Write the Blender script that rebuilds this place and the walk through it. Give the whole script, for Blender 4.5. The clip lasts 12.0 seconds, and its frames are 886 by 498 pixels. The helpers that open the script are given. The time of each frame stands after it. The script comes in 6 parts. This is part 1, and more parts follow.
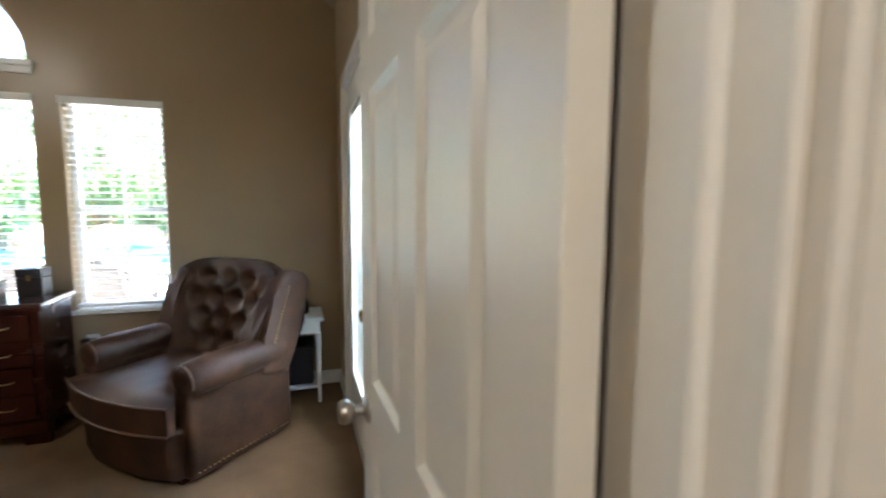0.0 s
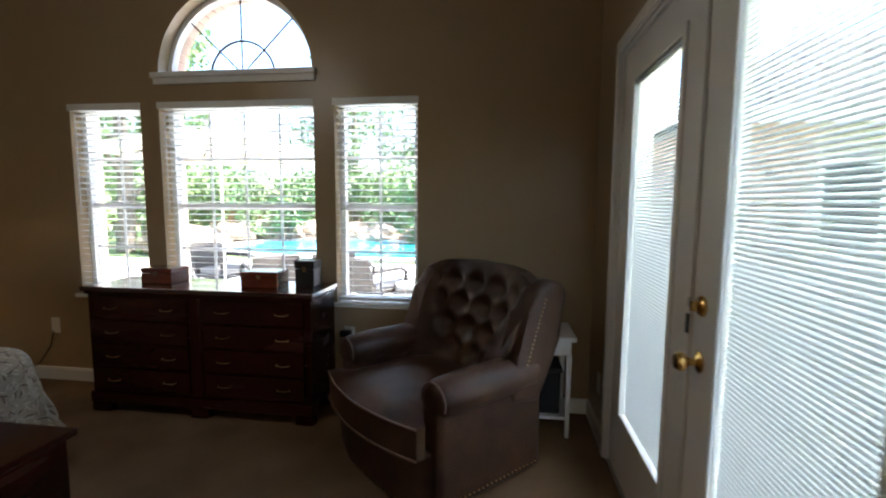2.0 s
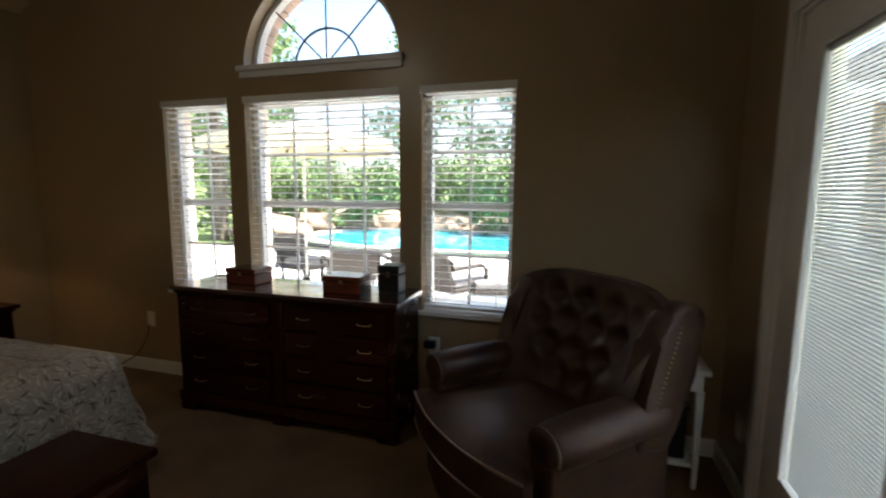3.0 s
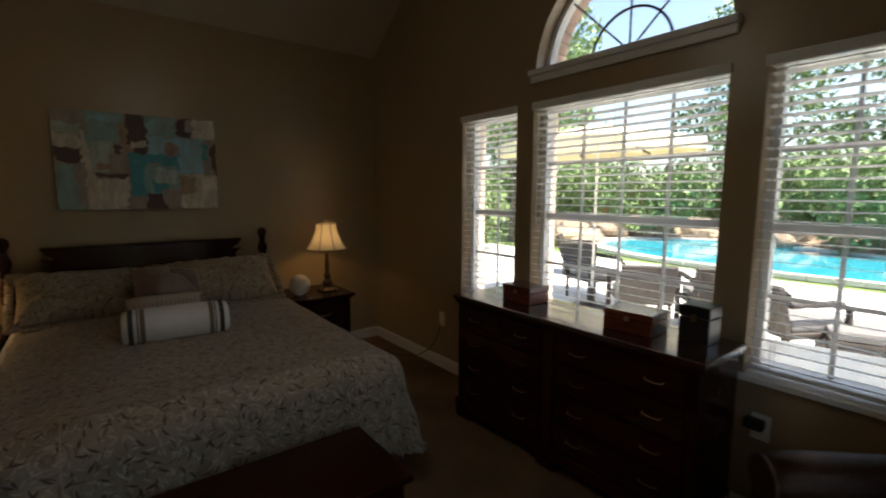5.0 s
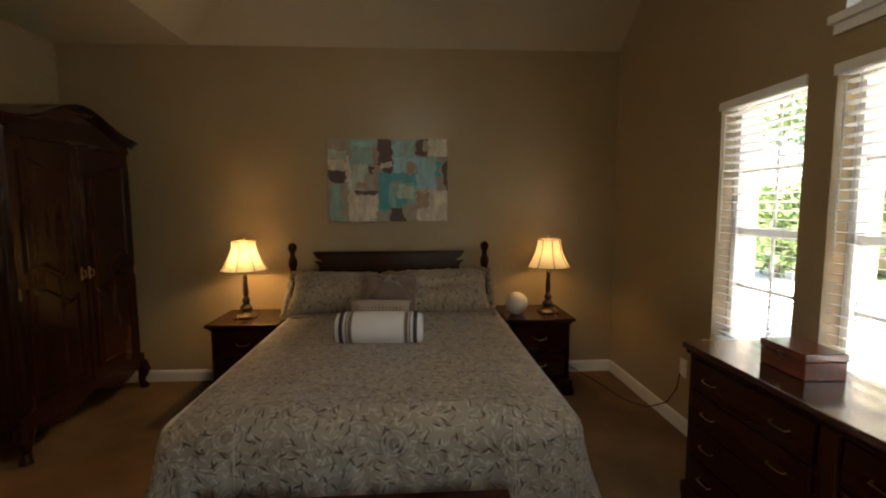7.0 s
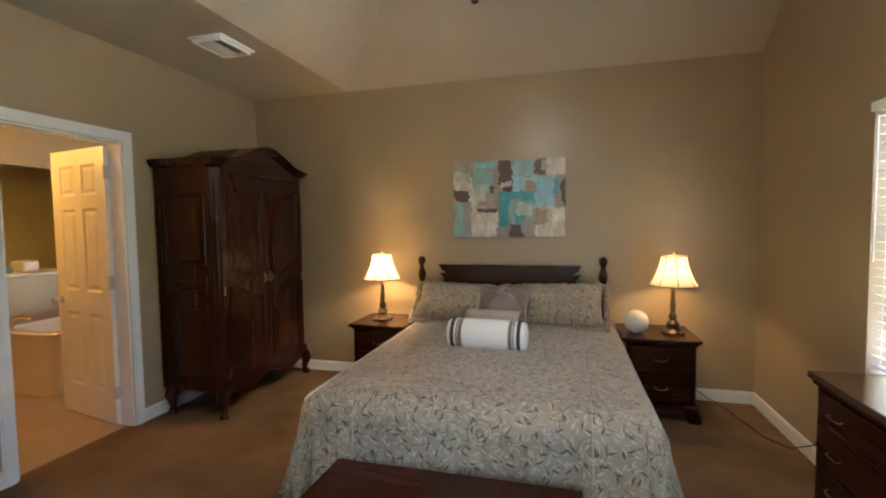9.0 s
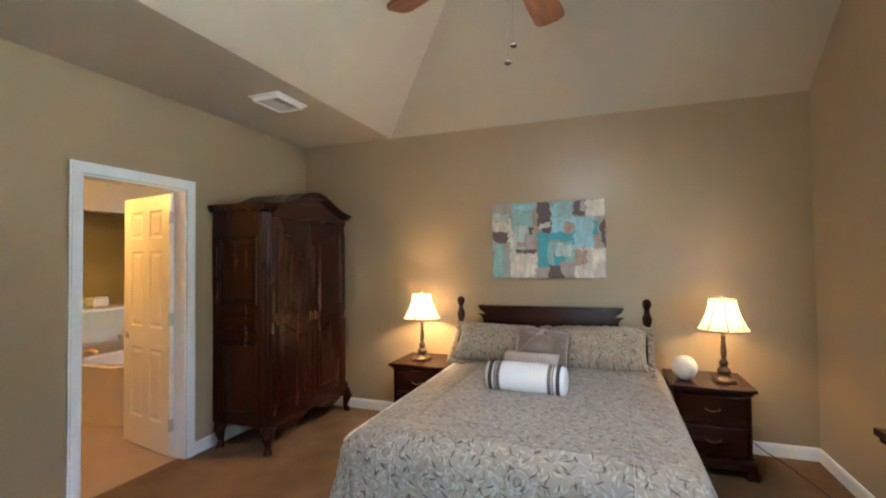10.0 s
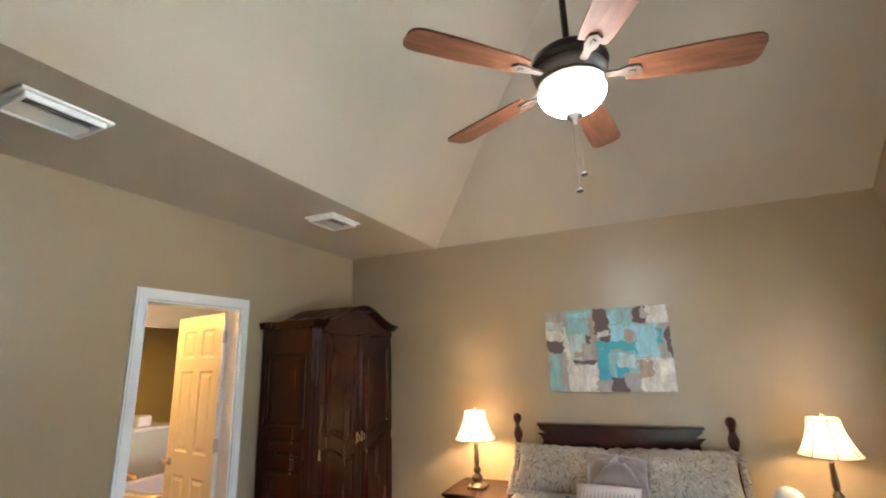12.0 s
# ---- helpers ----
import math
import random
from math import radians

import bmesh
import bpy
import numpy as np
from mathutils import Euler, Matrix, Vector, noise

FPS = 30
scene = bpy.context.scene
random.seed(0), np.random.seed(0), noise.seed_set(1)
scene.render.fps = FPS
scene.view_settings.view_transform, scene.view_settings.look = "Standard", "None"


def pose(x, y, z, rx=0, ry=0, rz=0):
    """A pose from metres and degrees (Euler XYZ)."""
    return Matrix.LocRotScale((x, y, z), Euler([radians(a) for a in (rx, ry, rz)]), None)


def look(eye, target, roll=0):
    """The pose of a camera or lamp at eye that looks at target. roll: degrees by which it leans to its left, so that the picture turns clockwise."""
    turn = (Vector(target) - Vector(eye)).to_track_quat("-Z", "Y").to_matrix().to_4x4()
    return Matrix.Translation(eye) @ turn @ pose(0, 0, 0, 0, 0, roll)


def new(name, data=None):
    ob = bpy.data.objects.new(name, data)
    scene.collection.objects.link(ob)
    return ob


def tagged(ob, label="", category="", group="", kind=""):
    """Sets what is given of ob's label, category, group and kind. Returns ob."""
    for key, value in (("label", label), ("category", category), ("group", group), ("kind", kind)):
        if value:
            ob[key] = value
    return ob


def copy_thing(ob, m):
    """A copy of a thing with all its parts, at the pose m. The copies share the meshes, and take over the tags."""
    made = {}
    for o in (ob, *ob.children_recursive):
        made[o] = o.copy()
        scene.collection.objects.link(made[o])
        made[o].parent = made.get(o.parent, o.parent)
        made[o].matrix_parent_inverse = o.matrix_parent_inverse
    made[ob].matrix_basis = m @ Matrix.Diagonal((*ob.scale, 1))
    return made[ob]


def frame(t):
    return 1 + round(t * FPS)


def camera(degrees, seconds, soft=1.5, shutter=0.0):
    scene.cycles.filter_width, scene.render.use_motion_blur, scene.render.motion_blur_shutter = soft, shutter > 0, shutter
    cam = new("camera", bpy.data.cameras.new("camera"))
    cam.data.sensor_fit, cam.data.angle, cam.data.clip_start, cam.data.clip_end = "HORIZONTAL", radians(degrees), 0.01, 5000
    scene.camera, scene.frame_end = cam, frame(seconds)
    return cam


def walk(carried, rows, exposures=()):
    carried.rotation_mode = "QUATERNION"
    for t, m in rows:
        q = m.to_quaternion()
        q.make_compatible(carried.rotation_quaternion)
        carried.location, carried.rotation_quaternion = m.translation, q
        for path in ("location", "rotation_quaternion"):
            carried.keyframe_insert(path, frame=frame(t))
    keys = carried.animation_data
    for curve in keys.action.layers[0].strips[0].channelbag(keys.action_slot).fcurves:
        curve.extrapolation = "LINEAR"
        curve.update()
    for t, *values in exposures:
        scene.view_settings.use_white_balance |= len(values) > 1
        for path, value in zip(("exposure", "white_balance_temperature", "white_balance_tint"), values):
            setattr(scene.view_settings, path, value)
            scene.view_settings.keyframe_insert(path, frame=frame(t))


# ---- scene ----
# camera and its walk: seconds, eye, target, roll
PATH = [
    (0, (4.580, -3.400, 1.350), (5.196, -1.507, 1.148), 0.30),
    (0.3, (4.510, -3.352, 1.310), (4.965, -1.413, 1.134), 0.30),
    (0.5, (4.472, -3.322, 1.300), (4.841, -1.364, 1.125), 0.20),
    (1, (4.472, -3.195, 1.280), (4.564, -1.203, 1.119), 0.15),
    (1.5, (4.425, -2.965, 1.310), (4.305, -0.978, 1.117), 0.10),
    (2, (4.327, -2.855, 1.320), (4.064, -0.882, 1.120), 0.40),
    (2.5, (4.155, -2.735, 1.370), (3.816, -0.777, 1.131), 0.75),
    (4.5, (4.104, -2.169, 1.389), (2.648, -0.814, 1.177), -0.25),
    (5, (3.940, -2.200, 1.430), (2.367, -0.989, 1.186), 0.16),
    (5.5, (3.845, -2.097, 1.439), (2.111, -1.130, 1.201), -0.04),
    (6, (3.810, -1.865, 1.401), (1.913, -1.264, 1.201), -0.39),
    (6.5, (3.760, -1.760, 1.398), (1.797, -1.426, 1.214), -0.11),
    (7, (3.758, -1.676, 1.431), (1.770, -1.561, 1.244), -0.24),
    (7.5, (3.867, -1.708, 1.409), (1.873, -1.725, 1.248), -0.32),
    (9.5, (3.981, -1.376, 1.447), (2.087, -2.017, 1.400), -0.52),
    (10, (4.018, -1.393, 1.471), (2.142, -2.085, 1.523), -0.64),
    (10.5, (4.056, -1.530, 1.536), (2.176, -2.193, 1.694), -1.09),
    (11, (4.050, -1.533, 1.583), (2.197, -2.231, 1.865), -1.34),
    (11.5, (4.023, -1.539, 1.609), (2.206, -2.274, 2.006), -1.62),
    (12, (4.014, -1.555, 1.616), (2.238, -2.347, 2.084), -1.85),
]
cam = camera(88.8, 12.0, soft=2.0, shutter=0.4)
walk(cam, [(t, look(e, g, r)) for t, e, g, r in PATH],
     [(0.0, 4.05, 5900, 9), (1.0, 3.75, 5950, 9), (2.0, 2.8, 6000, 10), (2.7, 2.2, 6400, 10), (4.5, 1.6, 6900, 10), (5.5, 1.35, 6900, 10),
      (6.5, 2.0, 7200, 10), (7.0, 2.95, 7400, 10), (7.5, 3.5, 7300, 10), (9.5, 4.55, 5650, 9), (11.0, 5.1, 5350, 9), (12.0, 5.05, 5400, 9)])

# ---- world and large lights ----
world = bpy.data.worlds.new("world")
scene.world = world
world.use_nodes = True
wn = world.node_tree
sky = wn.nodes.new("ShaderNodeTexSky")
sky.sky_type, sky.sun_disc, sky.sun_elevation, sky.sun_rotation = "NISHITA", False, radians(65.4), radians(79.9)
sky.dust_density = 2.0
wn.links.new(sky.outputs[0], wn.nodes["Background"].inputs[0])
wn.nodes["Background"].inputs[1].default_value = 0.15
sun = new("sun", bpy.data.lights.new("sun", "SUN"))
sun.data.energy, sun.data.angle, sun.data.color = 5.0, radians(0.5), (1, 0.95, 0.87)
sun.matrix_world = look((4.5, 0.8, 10.0), (0, 0, 0))


def bulb(name, place, watts, colour, radius):
    ob = new(name, bpy.data.lights.new(name, "POINT"))
    ob.data.energy, ob.data.color, ob.data.shadow_soft_size = watts, colour, radius
    ob.location = place
    return ob


# ---- materials ----
def nodes_of(name):
    m = bpy.data.materials.new(name)
    m.use_nodes = True
    return m, m.node_tree.nodes, m.node_tree.links, m.node_tree.nodes["Principled BSDF"]


def scaled(c, k):
    return tuple(min(1.0, v * k) for v in c) + (1.0,)


def mat(name, base, rough=0.6, metal=0.0, var=0.12, scale=3.0, fine=60.0, bump=0.15, depth=0.002, stretch=(1, 1, 1), coat=0.0, tone=None, sheen=0.0, each=0.0, spec=0.5):
    """A surface with broad and fine variation. tone: a second colour for the broad one; each: change from piece to piece."""
    m, n, l, b = nodes_of(name)
    co = n.new("ShaderNodeTexCoord")
    mp = n.new("ShaderNodeMapping")
    mp.inputs["Scale"].default_value = stretch
    l.new(co.outputs["Object"], mp.inputs[0])
    broad, grain = n.new("ShaderNodeTexNoise"), n.new("ShaderNodeTexNoise")
    for tex, s, d in ((broad, scale, 4), (grain, fine, 3)):
        tex.inputs["Scale"].default_value, tex.inputs["Detail"].default_value = s, d
        l.new(mp.outputs[0], tex.inputs["Vector"])
    add = n.new("ShaderNodeMath")
    add.operation = "MULTIPLY_ADD"
    l.new(grain.outputs["Fac"], add.inputs[0])
    add.inputs[1].default_value = 0.45
    l.new(broad.outputs["Fac"], add.inputs[2])
    fac = add.outputs[0]
    if each:
        info = n.new("ShaderNodeObjectInfo")
        more = n.new("ShaderNodeMath")
        more.operation = "MULTIPLY_ADD"
        more.inputs[1].default_value = each
        l.new(info.outputs["Random"], more.inputs[0])
        l.new(fac, more.inputs[2])
        fac = more.outputs[0]
    ramp = n.new("ShaderNodeValToRGB")
    ramp.color_ramp.elements[0].position, ramp.color_ramp.elements[1].position = 0.45, 1.0
    ramp.color_ramp.elements[0].color = scaled(tone or base, 1 - var)
    ramp.color_ramp.elements[1].color = scaled(base, 1 + var)
    l.new(fac, ramp.inputs[0])
    l.new(ramp.outputs[0], b.inputs["Base Color"])
    if bump:
        bp = n.new("ShaderNodeBump")
        bp.inputs["Strength"].default_value, bp.inputs["Distance"].default_value = bump, depth
        l.new(grain.outputs["Fac"], bp.inputs["Height"])
        l.new(bp.outputs[0], b.inputs["Normal"])
    rr = n.new("ShaderNodeMapRange")
    swing = 0.08 if rough > 0.3 else 0.02
    rr.inputs["To Min"].default_value, rr.inputs["To Max"].default_value = max(0.02, rough - swing), min(1, rough + swing)
    l.new(broad.outputs["Fac"], rr.inputs["Value"])
    l.new(rr.outputs[0], b.inputs["Roughness"])
    b.inputs["Metallic"].default_value = metal
    b.inputs["Specular IOR Level"].default_value = spec
    b.inputs["Coat Weight"].default_value = coat
    b.inputs["Coat Roughness"].default_value = 0.15
    b.inputs["Sheen Weight"].default_value = sheen
    return m


def glass(name, tint=(0.95, 0.98, 0.97), rough=0.0):
    m, n, l, b = nodes_of(name)
    b.inputs["Base Color"].default_value = (*tint, 1)
    b.inputs["Transmission Weight"].default_value, b.inputs["Roughness"].default_value, b.inputs["IOR"].default_value = 1, rough, 1.02
    return m


def shine(name, base, emit, strength):
    m, n, l, b = nodes_of(name)
    b.inputs["Base Color"].default_value = (*base, 1)
    b.inputs["Roughness"].default_value = 0.6
    b.inputs["Emission Color"].default_value, b.inputs["Emission Strength"].default_value = (*emit, 1), strength
    return m


def over(n, l, under, mask, colour, share):
    amount = n.new("ShaderNodeMath")
    amount.operation = "MULTIPLY"
    amount.inputs[1].default_value = share
    l.new(mask, amount.inputs[0])
    mx = n.new("ShaderNodeMix")
    mx.data_type = "RGBA"
    l.new(amount.outputs[0], mx.inputs[0])
    l.new(under, mx.inputs[6])
    mx.inputs[7].default_value = (*colour, 1)
    return mx.outputs[2]


def node(n, kind, l, *feeds, **sets):
    """A math or vector node with its inputs fed by sockets or numbers."""
    nd = n.new(kind)
    for k, v in sets.items():
        if k == "operation":
            nd.operation = v
    for k, v in enumerate(feeds):
        if isinstance(v, (int, float, tuple)):
            nd.inputs[k].default_value = v
        elif v is not None:
            l.new(v, nd.inputs[k])
    return nd


def leaf_mask(n, l, uv, scale, shift, long, wide, bend):
    """One slender leaf in each cell of a scatter, turned at random; 1 inside, 0 outside."""
    moved = node(n, "ShaderNodeVectorMath", l, uv, (shift, shift * 0.7, 0), operation="ADD").outputs[0]
    cells = n.new("ShaderNodeTexVoronoi")
    cells.voronoi_dimensions = "2D"
    cells.inputs["Scale"].default_value = scale
    l.new(moved, cells.inputs["Vector"])
    off = node(n, "ShaderNodeVectorMath", l, moved, cells.outputs["Position"], operation="SUBTRACT").outputs[0]
    apart = n.new("ShaderNodeSeparateXYZ")
    l.new(cells.outputs["Color"], apart.inputs[0])
    angle = node(n, "ShaderNodeMath", l, apart.outputs[0], 9.4, operation="MULTIPLY").outputs[0]
    turn = n.new("ShaderNodeVectorRotate")
    turn.rotation_type = "Z_AXIS"
    l.new(off, turn.inputs["Vector"])
    l.new(angle, turn.inputs["Angle"])
    xy = n.new("ShaderNodeSeparateXYZ")
    l.new(turn.outputs[0], xy.inputs[0])
    q = node(n, "ShaderNodeMath", l, xy.outputs[0], 1.0 / long, operation="MULTIPLY").outputs[0]
    qq = node(n, "ShaderNodeMath", l, q, q, operation="MULTIPLY").outputs[0]
    curved = node(n, "ShaderNodeMath", l, qq, bend, xy.outputs[1], operation="MULTIPLY_ADD").outputs[0]
    half = node(n, "ShaderNodeMath", l, qq, -wide, wide, operation="MULTIPLY_ADD").outputs[0]
    side = node(n, "ShaderNodeMath", l, curved, operation="ABSOLUTE").outputs[0]
    inside = node(n, "ShaderNodeMath", l, half, side, operation="SUBTRACT").outputs[0]
    soft = n.new("ShaderNodeMapRange")
    soft.inputs["From Min"].default_value, soft.inputs["From Max"].default_value = 0.0, 0.0012
    l.new(inside, soft.inputs["Value"])
    return soft.outputs[0]


def brocade(name, ground, dark, light, size=1.0):
    """Woven satin with scattered leaves, thin stems and ringed flower heads, laid out along the cloth."""
    m, n, l, b = nodes_of(name)
    co = n.new("ShaderNodeTexCoord")
    uv = co.outputs["UV"]
    blotch = n.new("ShaderNodeTexNoise")
    blotch.inputs["Scale"].default_value, blotch.inputs["Detail"].default_value = 5.0, 3.0
    l.new(uv, blotch.inputs["Vector"])
    tint = n.new("ShaderNodeValToRGB")
    tint.color_ramp.elements[0].position, tint.color_ramp.elements[1].position = 0.3, 0.7
    tint.color_ramp.elements[0].color, tint.color_ramp.elements[1].color = scaled(ground, 0.88), scaled(ground, 1.1)
    l.new(blotch.outputs["Fac"], tint.inputs[0])
    prev = tint.outputs[0]
    for scale, offset, colour in ((7.0, 0.0, light), (9.0, 7.0, dark)):
        tex = n.new("ShaderNodeTexNoise")
        tex.noise_dimensions = "2D"
        tex.inputs["Scale"].default_value, tex.inputs["Detail"].default_value = scale / size, 0.0
        l.new(node(n, "ShaderNodeVectorMath", l, uv, (offset, offset, 0), operation="ADD").outputs[0], tex.inputs["Vector"])
        near = node(n, "ShaderNodeMath", l, tex.outputs["Fac"], 0.5, 0.009, operation="COMPARE").outputs[0]
        prev = over(n, l, prev, near, colour, 0.2)
    middle = tuple(0.55 * d + 0.45 * g for d, g in zip(dark, ground))
    height = None
    for k, (scale, long, wide, bend, colour, share) in enumerate((
            (18.0, 0.020, 0.0048, 0.003, light, 0.6), (15.0, 0.026, 0.0046, -0.004, middle, 0.8), (20.0, 0.018, 0.0042, 0.002, light, 0.55),
            (15.5, 0.021, 0.0042, -0.003, middle, 0.8), (13.0, 0.023, 0.0048, 0.003, dark, 0.85), (19.0, 0.018, 0.004, 0.002, light, 0.55), (12.0, 0.020, 0.0054, 0.002, dark, 0.85))):
        mask = leaf_mask(n, l, uv, scale / size, 3.7 * k + 1.3, long * size, wide * size, bend * size)
        prev = over(n, l, prev, mask, colour, share)
        height = mask if height is None else node(n, "ShaderNodeMath", l, height, mask, operation="MAXIMUM").outputs[0]
    flower = n.new("ShaderNodeTexVoronoi")
    flower.voronoi_dimensions = "2D"
    flower.inputs["Scale"].default_value, flower.inputs["Randomness"].default_value = 2.9 / size, 0.75
    l.new(uv, flower.inputs["Vector"])
    for radius, width, colour in ((0.15, 0.012, dark), (0.13, 0.012, light), (0.08, 0.010, light), (0.04, 0.016, dark)):
        near = node(n, "ShaderNodeMath", l, flower.outputs["Distance"], radius, width, operation="COMPARE").outputs[0]
        prev = over(n, l, prev, near, colour, 0.26)
    l.new(prev, b.inputs["Base Color"])
    fine = n.new("ShaderNodeTexNoise")
    fine.inputs["Scale"].default_value = 260
    l.new(uv, fine.inputs["Vector"])
    bp = n.new("ShaderNodeBump")
    bp.inputs["Strength"].default_value, bp.inputs["Distance"].default_value = 0.3, 0.0015
    l.new(fine.outputs["Fac"], bp.inputs["Height"])
    raised = n.new("ShaderNodeBump")
    raised.inputs["Strength"].default_value, raised.inputs["Distance"].default_value = 0.5, 0.002
    l.new(height, raised.inputs["Height"])
    l.new(bp.outputs[0], raised.inputs["Normal"])
    l.new(raised.outputs[0], b.inputs["Normal"])
    b.inputs["Roughness"].default_value = 0.5
    b.inputs["Specular IOR Level"].default_value = 0.35
    b.inputs["Sheen Weight"].default_value = 0.15
    return m


WALL = mat("tan_wall_paint", (0.36, 0.263, 0.15), 0.31, var=0.05, scale=1.5, fine=180, bump=0.12, depth=0.0015)
CEIL = mat("cream_ceiling_paint", (0.425, 0.36, 0.258), 0.7, var=0.04, scale=1.5, fine=150, bump=0.15, depth=0.002)
CARPET = mat("beige_carpet", (0.215, 0.135, 0.074), 0.95, var=0.2, scale=2.2, fine=240, bump=0.9, depth=0.006, spec=0.1, tone=(0.16, 0.1, 0.055))
TRIM = mat("white_trim_paint", (0.78, 0.77, 0.74), 0.35, var=0.03, fine=90, bump=0.05)
DOOR = mat("white_door_paint", (0.74, 0.71, 0.65), 0.35, var=0.03, fine=90, bump=0.05)
CHERRY = mat("dark_cherry_wood", (0.034, 0.0072, 0.0036), 0.27, var=0.15, scale=0.9, fine=22, bump=0, stretch=(8, 8, 1), coat=0.05, spec=0.25, tone=(0.025, 0.0056, 0.003))
CHERRY_X = mat("dark_cherry_wood_along", (0.034, 0.0072, 0.0036), 0.27, var=0.14, scale=0.9, fine=22, bump=0, stretch=(1, 8, 8), coat=0.08, spec=0.28, tone=(0.025, 0.0056, 0.003))
CHERRY_Y = mat("dark_cherry_wood_across", (0.034, 0.0072, 0.0036), 0.27, var=0.14, scale=0.9, fine=22, bump=0, stretch=(8, 1, 8), coat=0.08, spec=0.28, tone=(0.025, 0.0056, 0.003))
RED_WOOD = mat("reddish_box_wood", (0.14, 0.03, 0.014), 0.22, var=0.4, scale=6, fine=50, bump=0.04, stretch=(1, 6, 6), coat=0.5)
BLADE = mat("walnut_fan_blade", (0.11, 0.042, 0.018), 0.55, var=0.55, scale=5, fine=60, bump=0.04, stretch=(1.0, 9, 9), spec=0.2)
LEATHER = mat("brown_leather", (0.068, 0.032, 0.0165), 0.42, var=0.3, scale=7, fine=130, bump=0.35, depth=0.002, tone=(0.036, 0.017, 0.011), spec=0.28)
PIPING = mat("pale_leather_piping", (0.13, 0.078, 0.055), 0.45, var=0.1)
SPREAD = brocade("leaf_brocade_cloth", (0.3, 0.252, 0.195), (0.075, 0.05, 0.034), (0.52, 0.46, 0.37))
SHAM = brocade("leaf_brocade_pillow_cloth", (0.33, 0.258, 0.175), (0.11, 0.078, 0.05), (0.5, 0.42, 0.31), 0.9)
TAUPE = mat("taupe_satin_cloth", (0.17, 0.118, 0.09), 0.4, var=0.18, fine=200, bump=0.2, sheen=0.3)
WHITE_CLOTH = mat("white_woven_cloth", (0.72, 0.7, 0.67), 0.8, var=0.06, fine=250, bump=0.4)
DARK_CLOTH = mat("dark_band_cloth", (0.05, 0.045, 0.045), 0.8, var=0.1, fine=250, bump=0.3)
BRASS = mat("polished_brass", (0.75, 0.5, 0.18), 0.18, 1.0, var=0.1, bump=0.02)
OLD_BRASS = mat("aged_brass", (0.42, 0.3, 0.15), 0.32, 1.0, var=0.25, bump=0.05)
NICKEL = mat("satin_nickel", (0.5, 0.48, 0.45), 0.32, 1.0, var=0.08, bump=0.02)
AGED = mat("aged_nickel_bronze", (0.13, 0.105, 0.085), 0.55, 0.7, var=0.2, bump=0.05)
IRON = mat("dull_brown_iron", (0.07, 0.05, 0.038), 0.75, 0.0, var=0.25, bump=0.05, spec=0.2)
BRONZE = mat("dark_bronze", (0.045, 0.035, 0.03), 0.35, 0.8, var=0.2, bump=0.05)
LAMP_BASE = mat("bronze_lamp_base", (0.1, 0.07, 0.042), 0.38, 0.6, var=0.3, scale=12, bump=0.1)
SLAT = mat("white_blind_slat", (0.84, 0.83, 0.8), 0.45, var=0.03, fine=80, bump=0.03)
MINI_SLAT, mn, ml, mb = nodes_of("thin_white_blind_slat")
mb.inputs["Base Color"].default_value = (0.82, 0.84, 0.85, 1)
mb.inputs["Roughness"].default_value = 0.5
through_light, both = mn.new("ShaderNodeBsdfTranslucent"), mn.new("ShaderNodeMixShader")
through_light.inputs[0].default_value = (0.8, 0.85, 0.9, 1)
both.inputs[0].default_value = 0.2
ml.new(mb.outputs[0], both.inputs[1])
ml.new(through_light.outputs[0], both.inputs[2])
ml.new(both.outputs[0], mn["Material Output"].inputs[0])
STRIPED = mat("pale_ribbed_cloth", (0.44, 0.36, 0.29), 0.75, var=0.1, fine=220, bump=0.35)
CORD = mat("blind_cord", (0.6, 0.58, 0.53), 0.8, var=0.05)
PLASTIC = mat("white_plastic", (0.75, 0.73, 0.68), 0.4, var=0.03)
BLACK = mat("black_plastic", (0.018, 0.018, 0.02), 0.35, var=0.1)
SHADE, sn, sl, sb = nodes_of("lit_lamp_shade")
sb.inputs["Base Color"].default_value = (0.85, 0.78, 0.62, 1)
sb.inputs["Roughness"].default_value = 0.8
cloth_glow, cloth_mix = sn.new("ShaderNodeBsdfTranslucent"), sn.new("ShaderNodeMixShader")
cloth_glow.inputs[0].default_value = (0.95, 0.84, 0.62, 1)
cloth_mix.inputs[0].default_value = 0.2
sl.new(sb.outputs[0], cloth_mix.inputs[1])
sl.new(cloth_glow.outputs[0], cloth_mix.inputs[2])
sl.new(cloth_mix.outputs[0], sn["Material Output"].inputs[0])
SHADE_TRIM = mat("shade_trim", (0.2, 0.13, 0.06), 0.8, var=0.1)
BOWL = shine("lit_frosted_bowl", (0.95, 0.93, 0.88), (1.0, 0.9, 0.74), 3.0)
CERAMIC = mat("cream_ceramic", (0.66, 0.6, 0.52), 0.35, var=0.15, scale=14, fine=40, bump=0.3, depth=0.004)
PANE = glass("window_glass")


# ---- building helpers ----
def link_mesh(name, bm, material, smooth=False):
    me = bpy.data.meshes.new(name)
    bmesh.ops.recalc_face_normals(bm, faces=bm.faces)
    if smooth:
        for f in bm.faces:
            f.smooth = True
    bm.to_mesh(me)
    bm.free()
    for m in material if isinstance(material, (list, tuple)) else [material]:
        me.materials.append(m)
    if smooth:
        me.set_sharp_from_angle(angle=radians(40))
    return me


def part(name, bm, material, parent=None, label="", smooth=False):
    ob = new(name, link_mesh(name, bm, material, smooth))
    ob.parent = parent
    return tagged(ob, label)


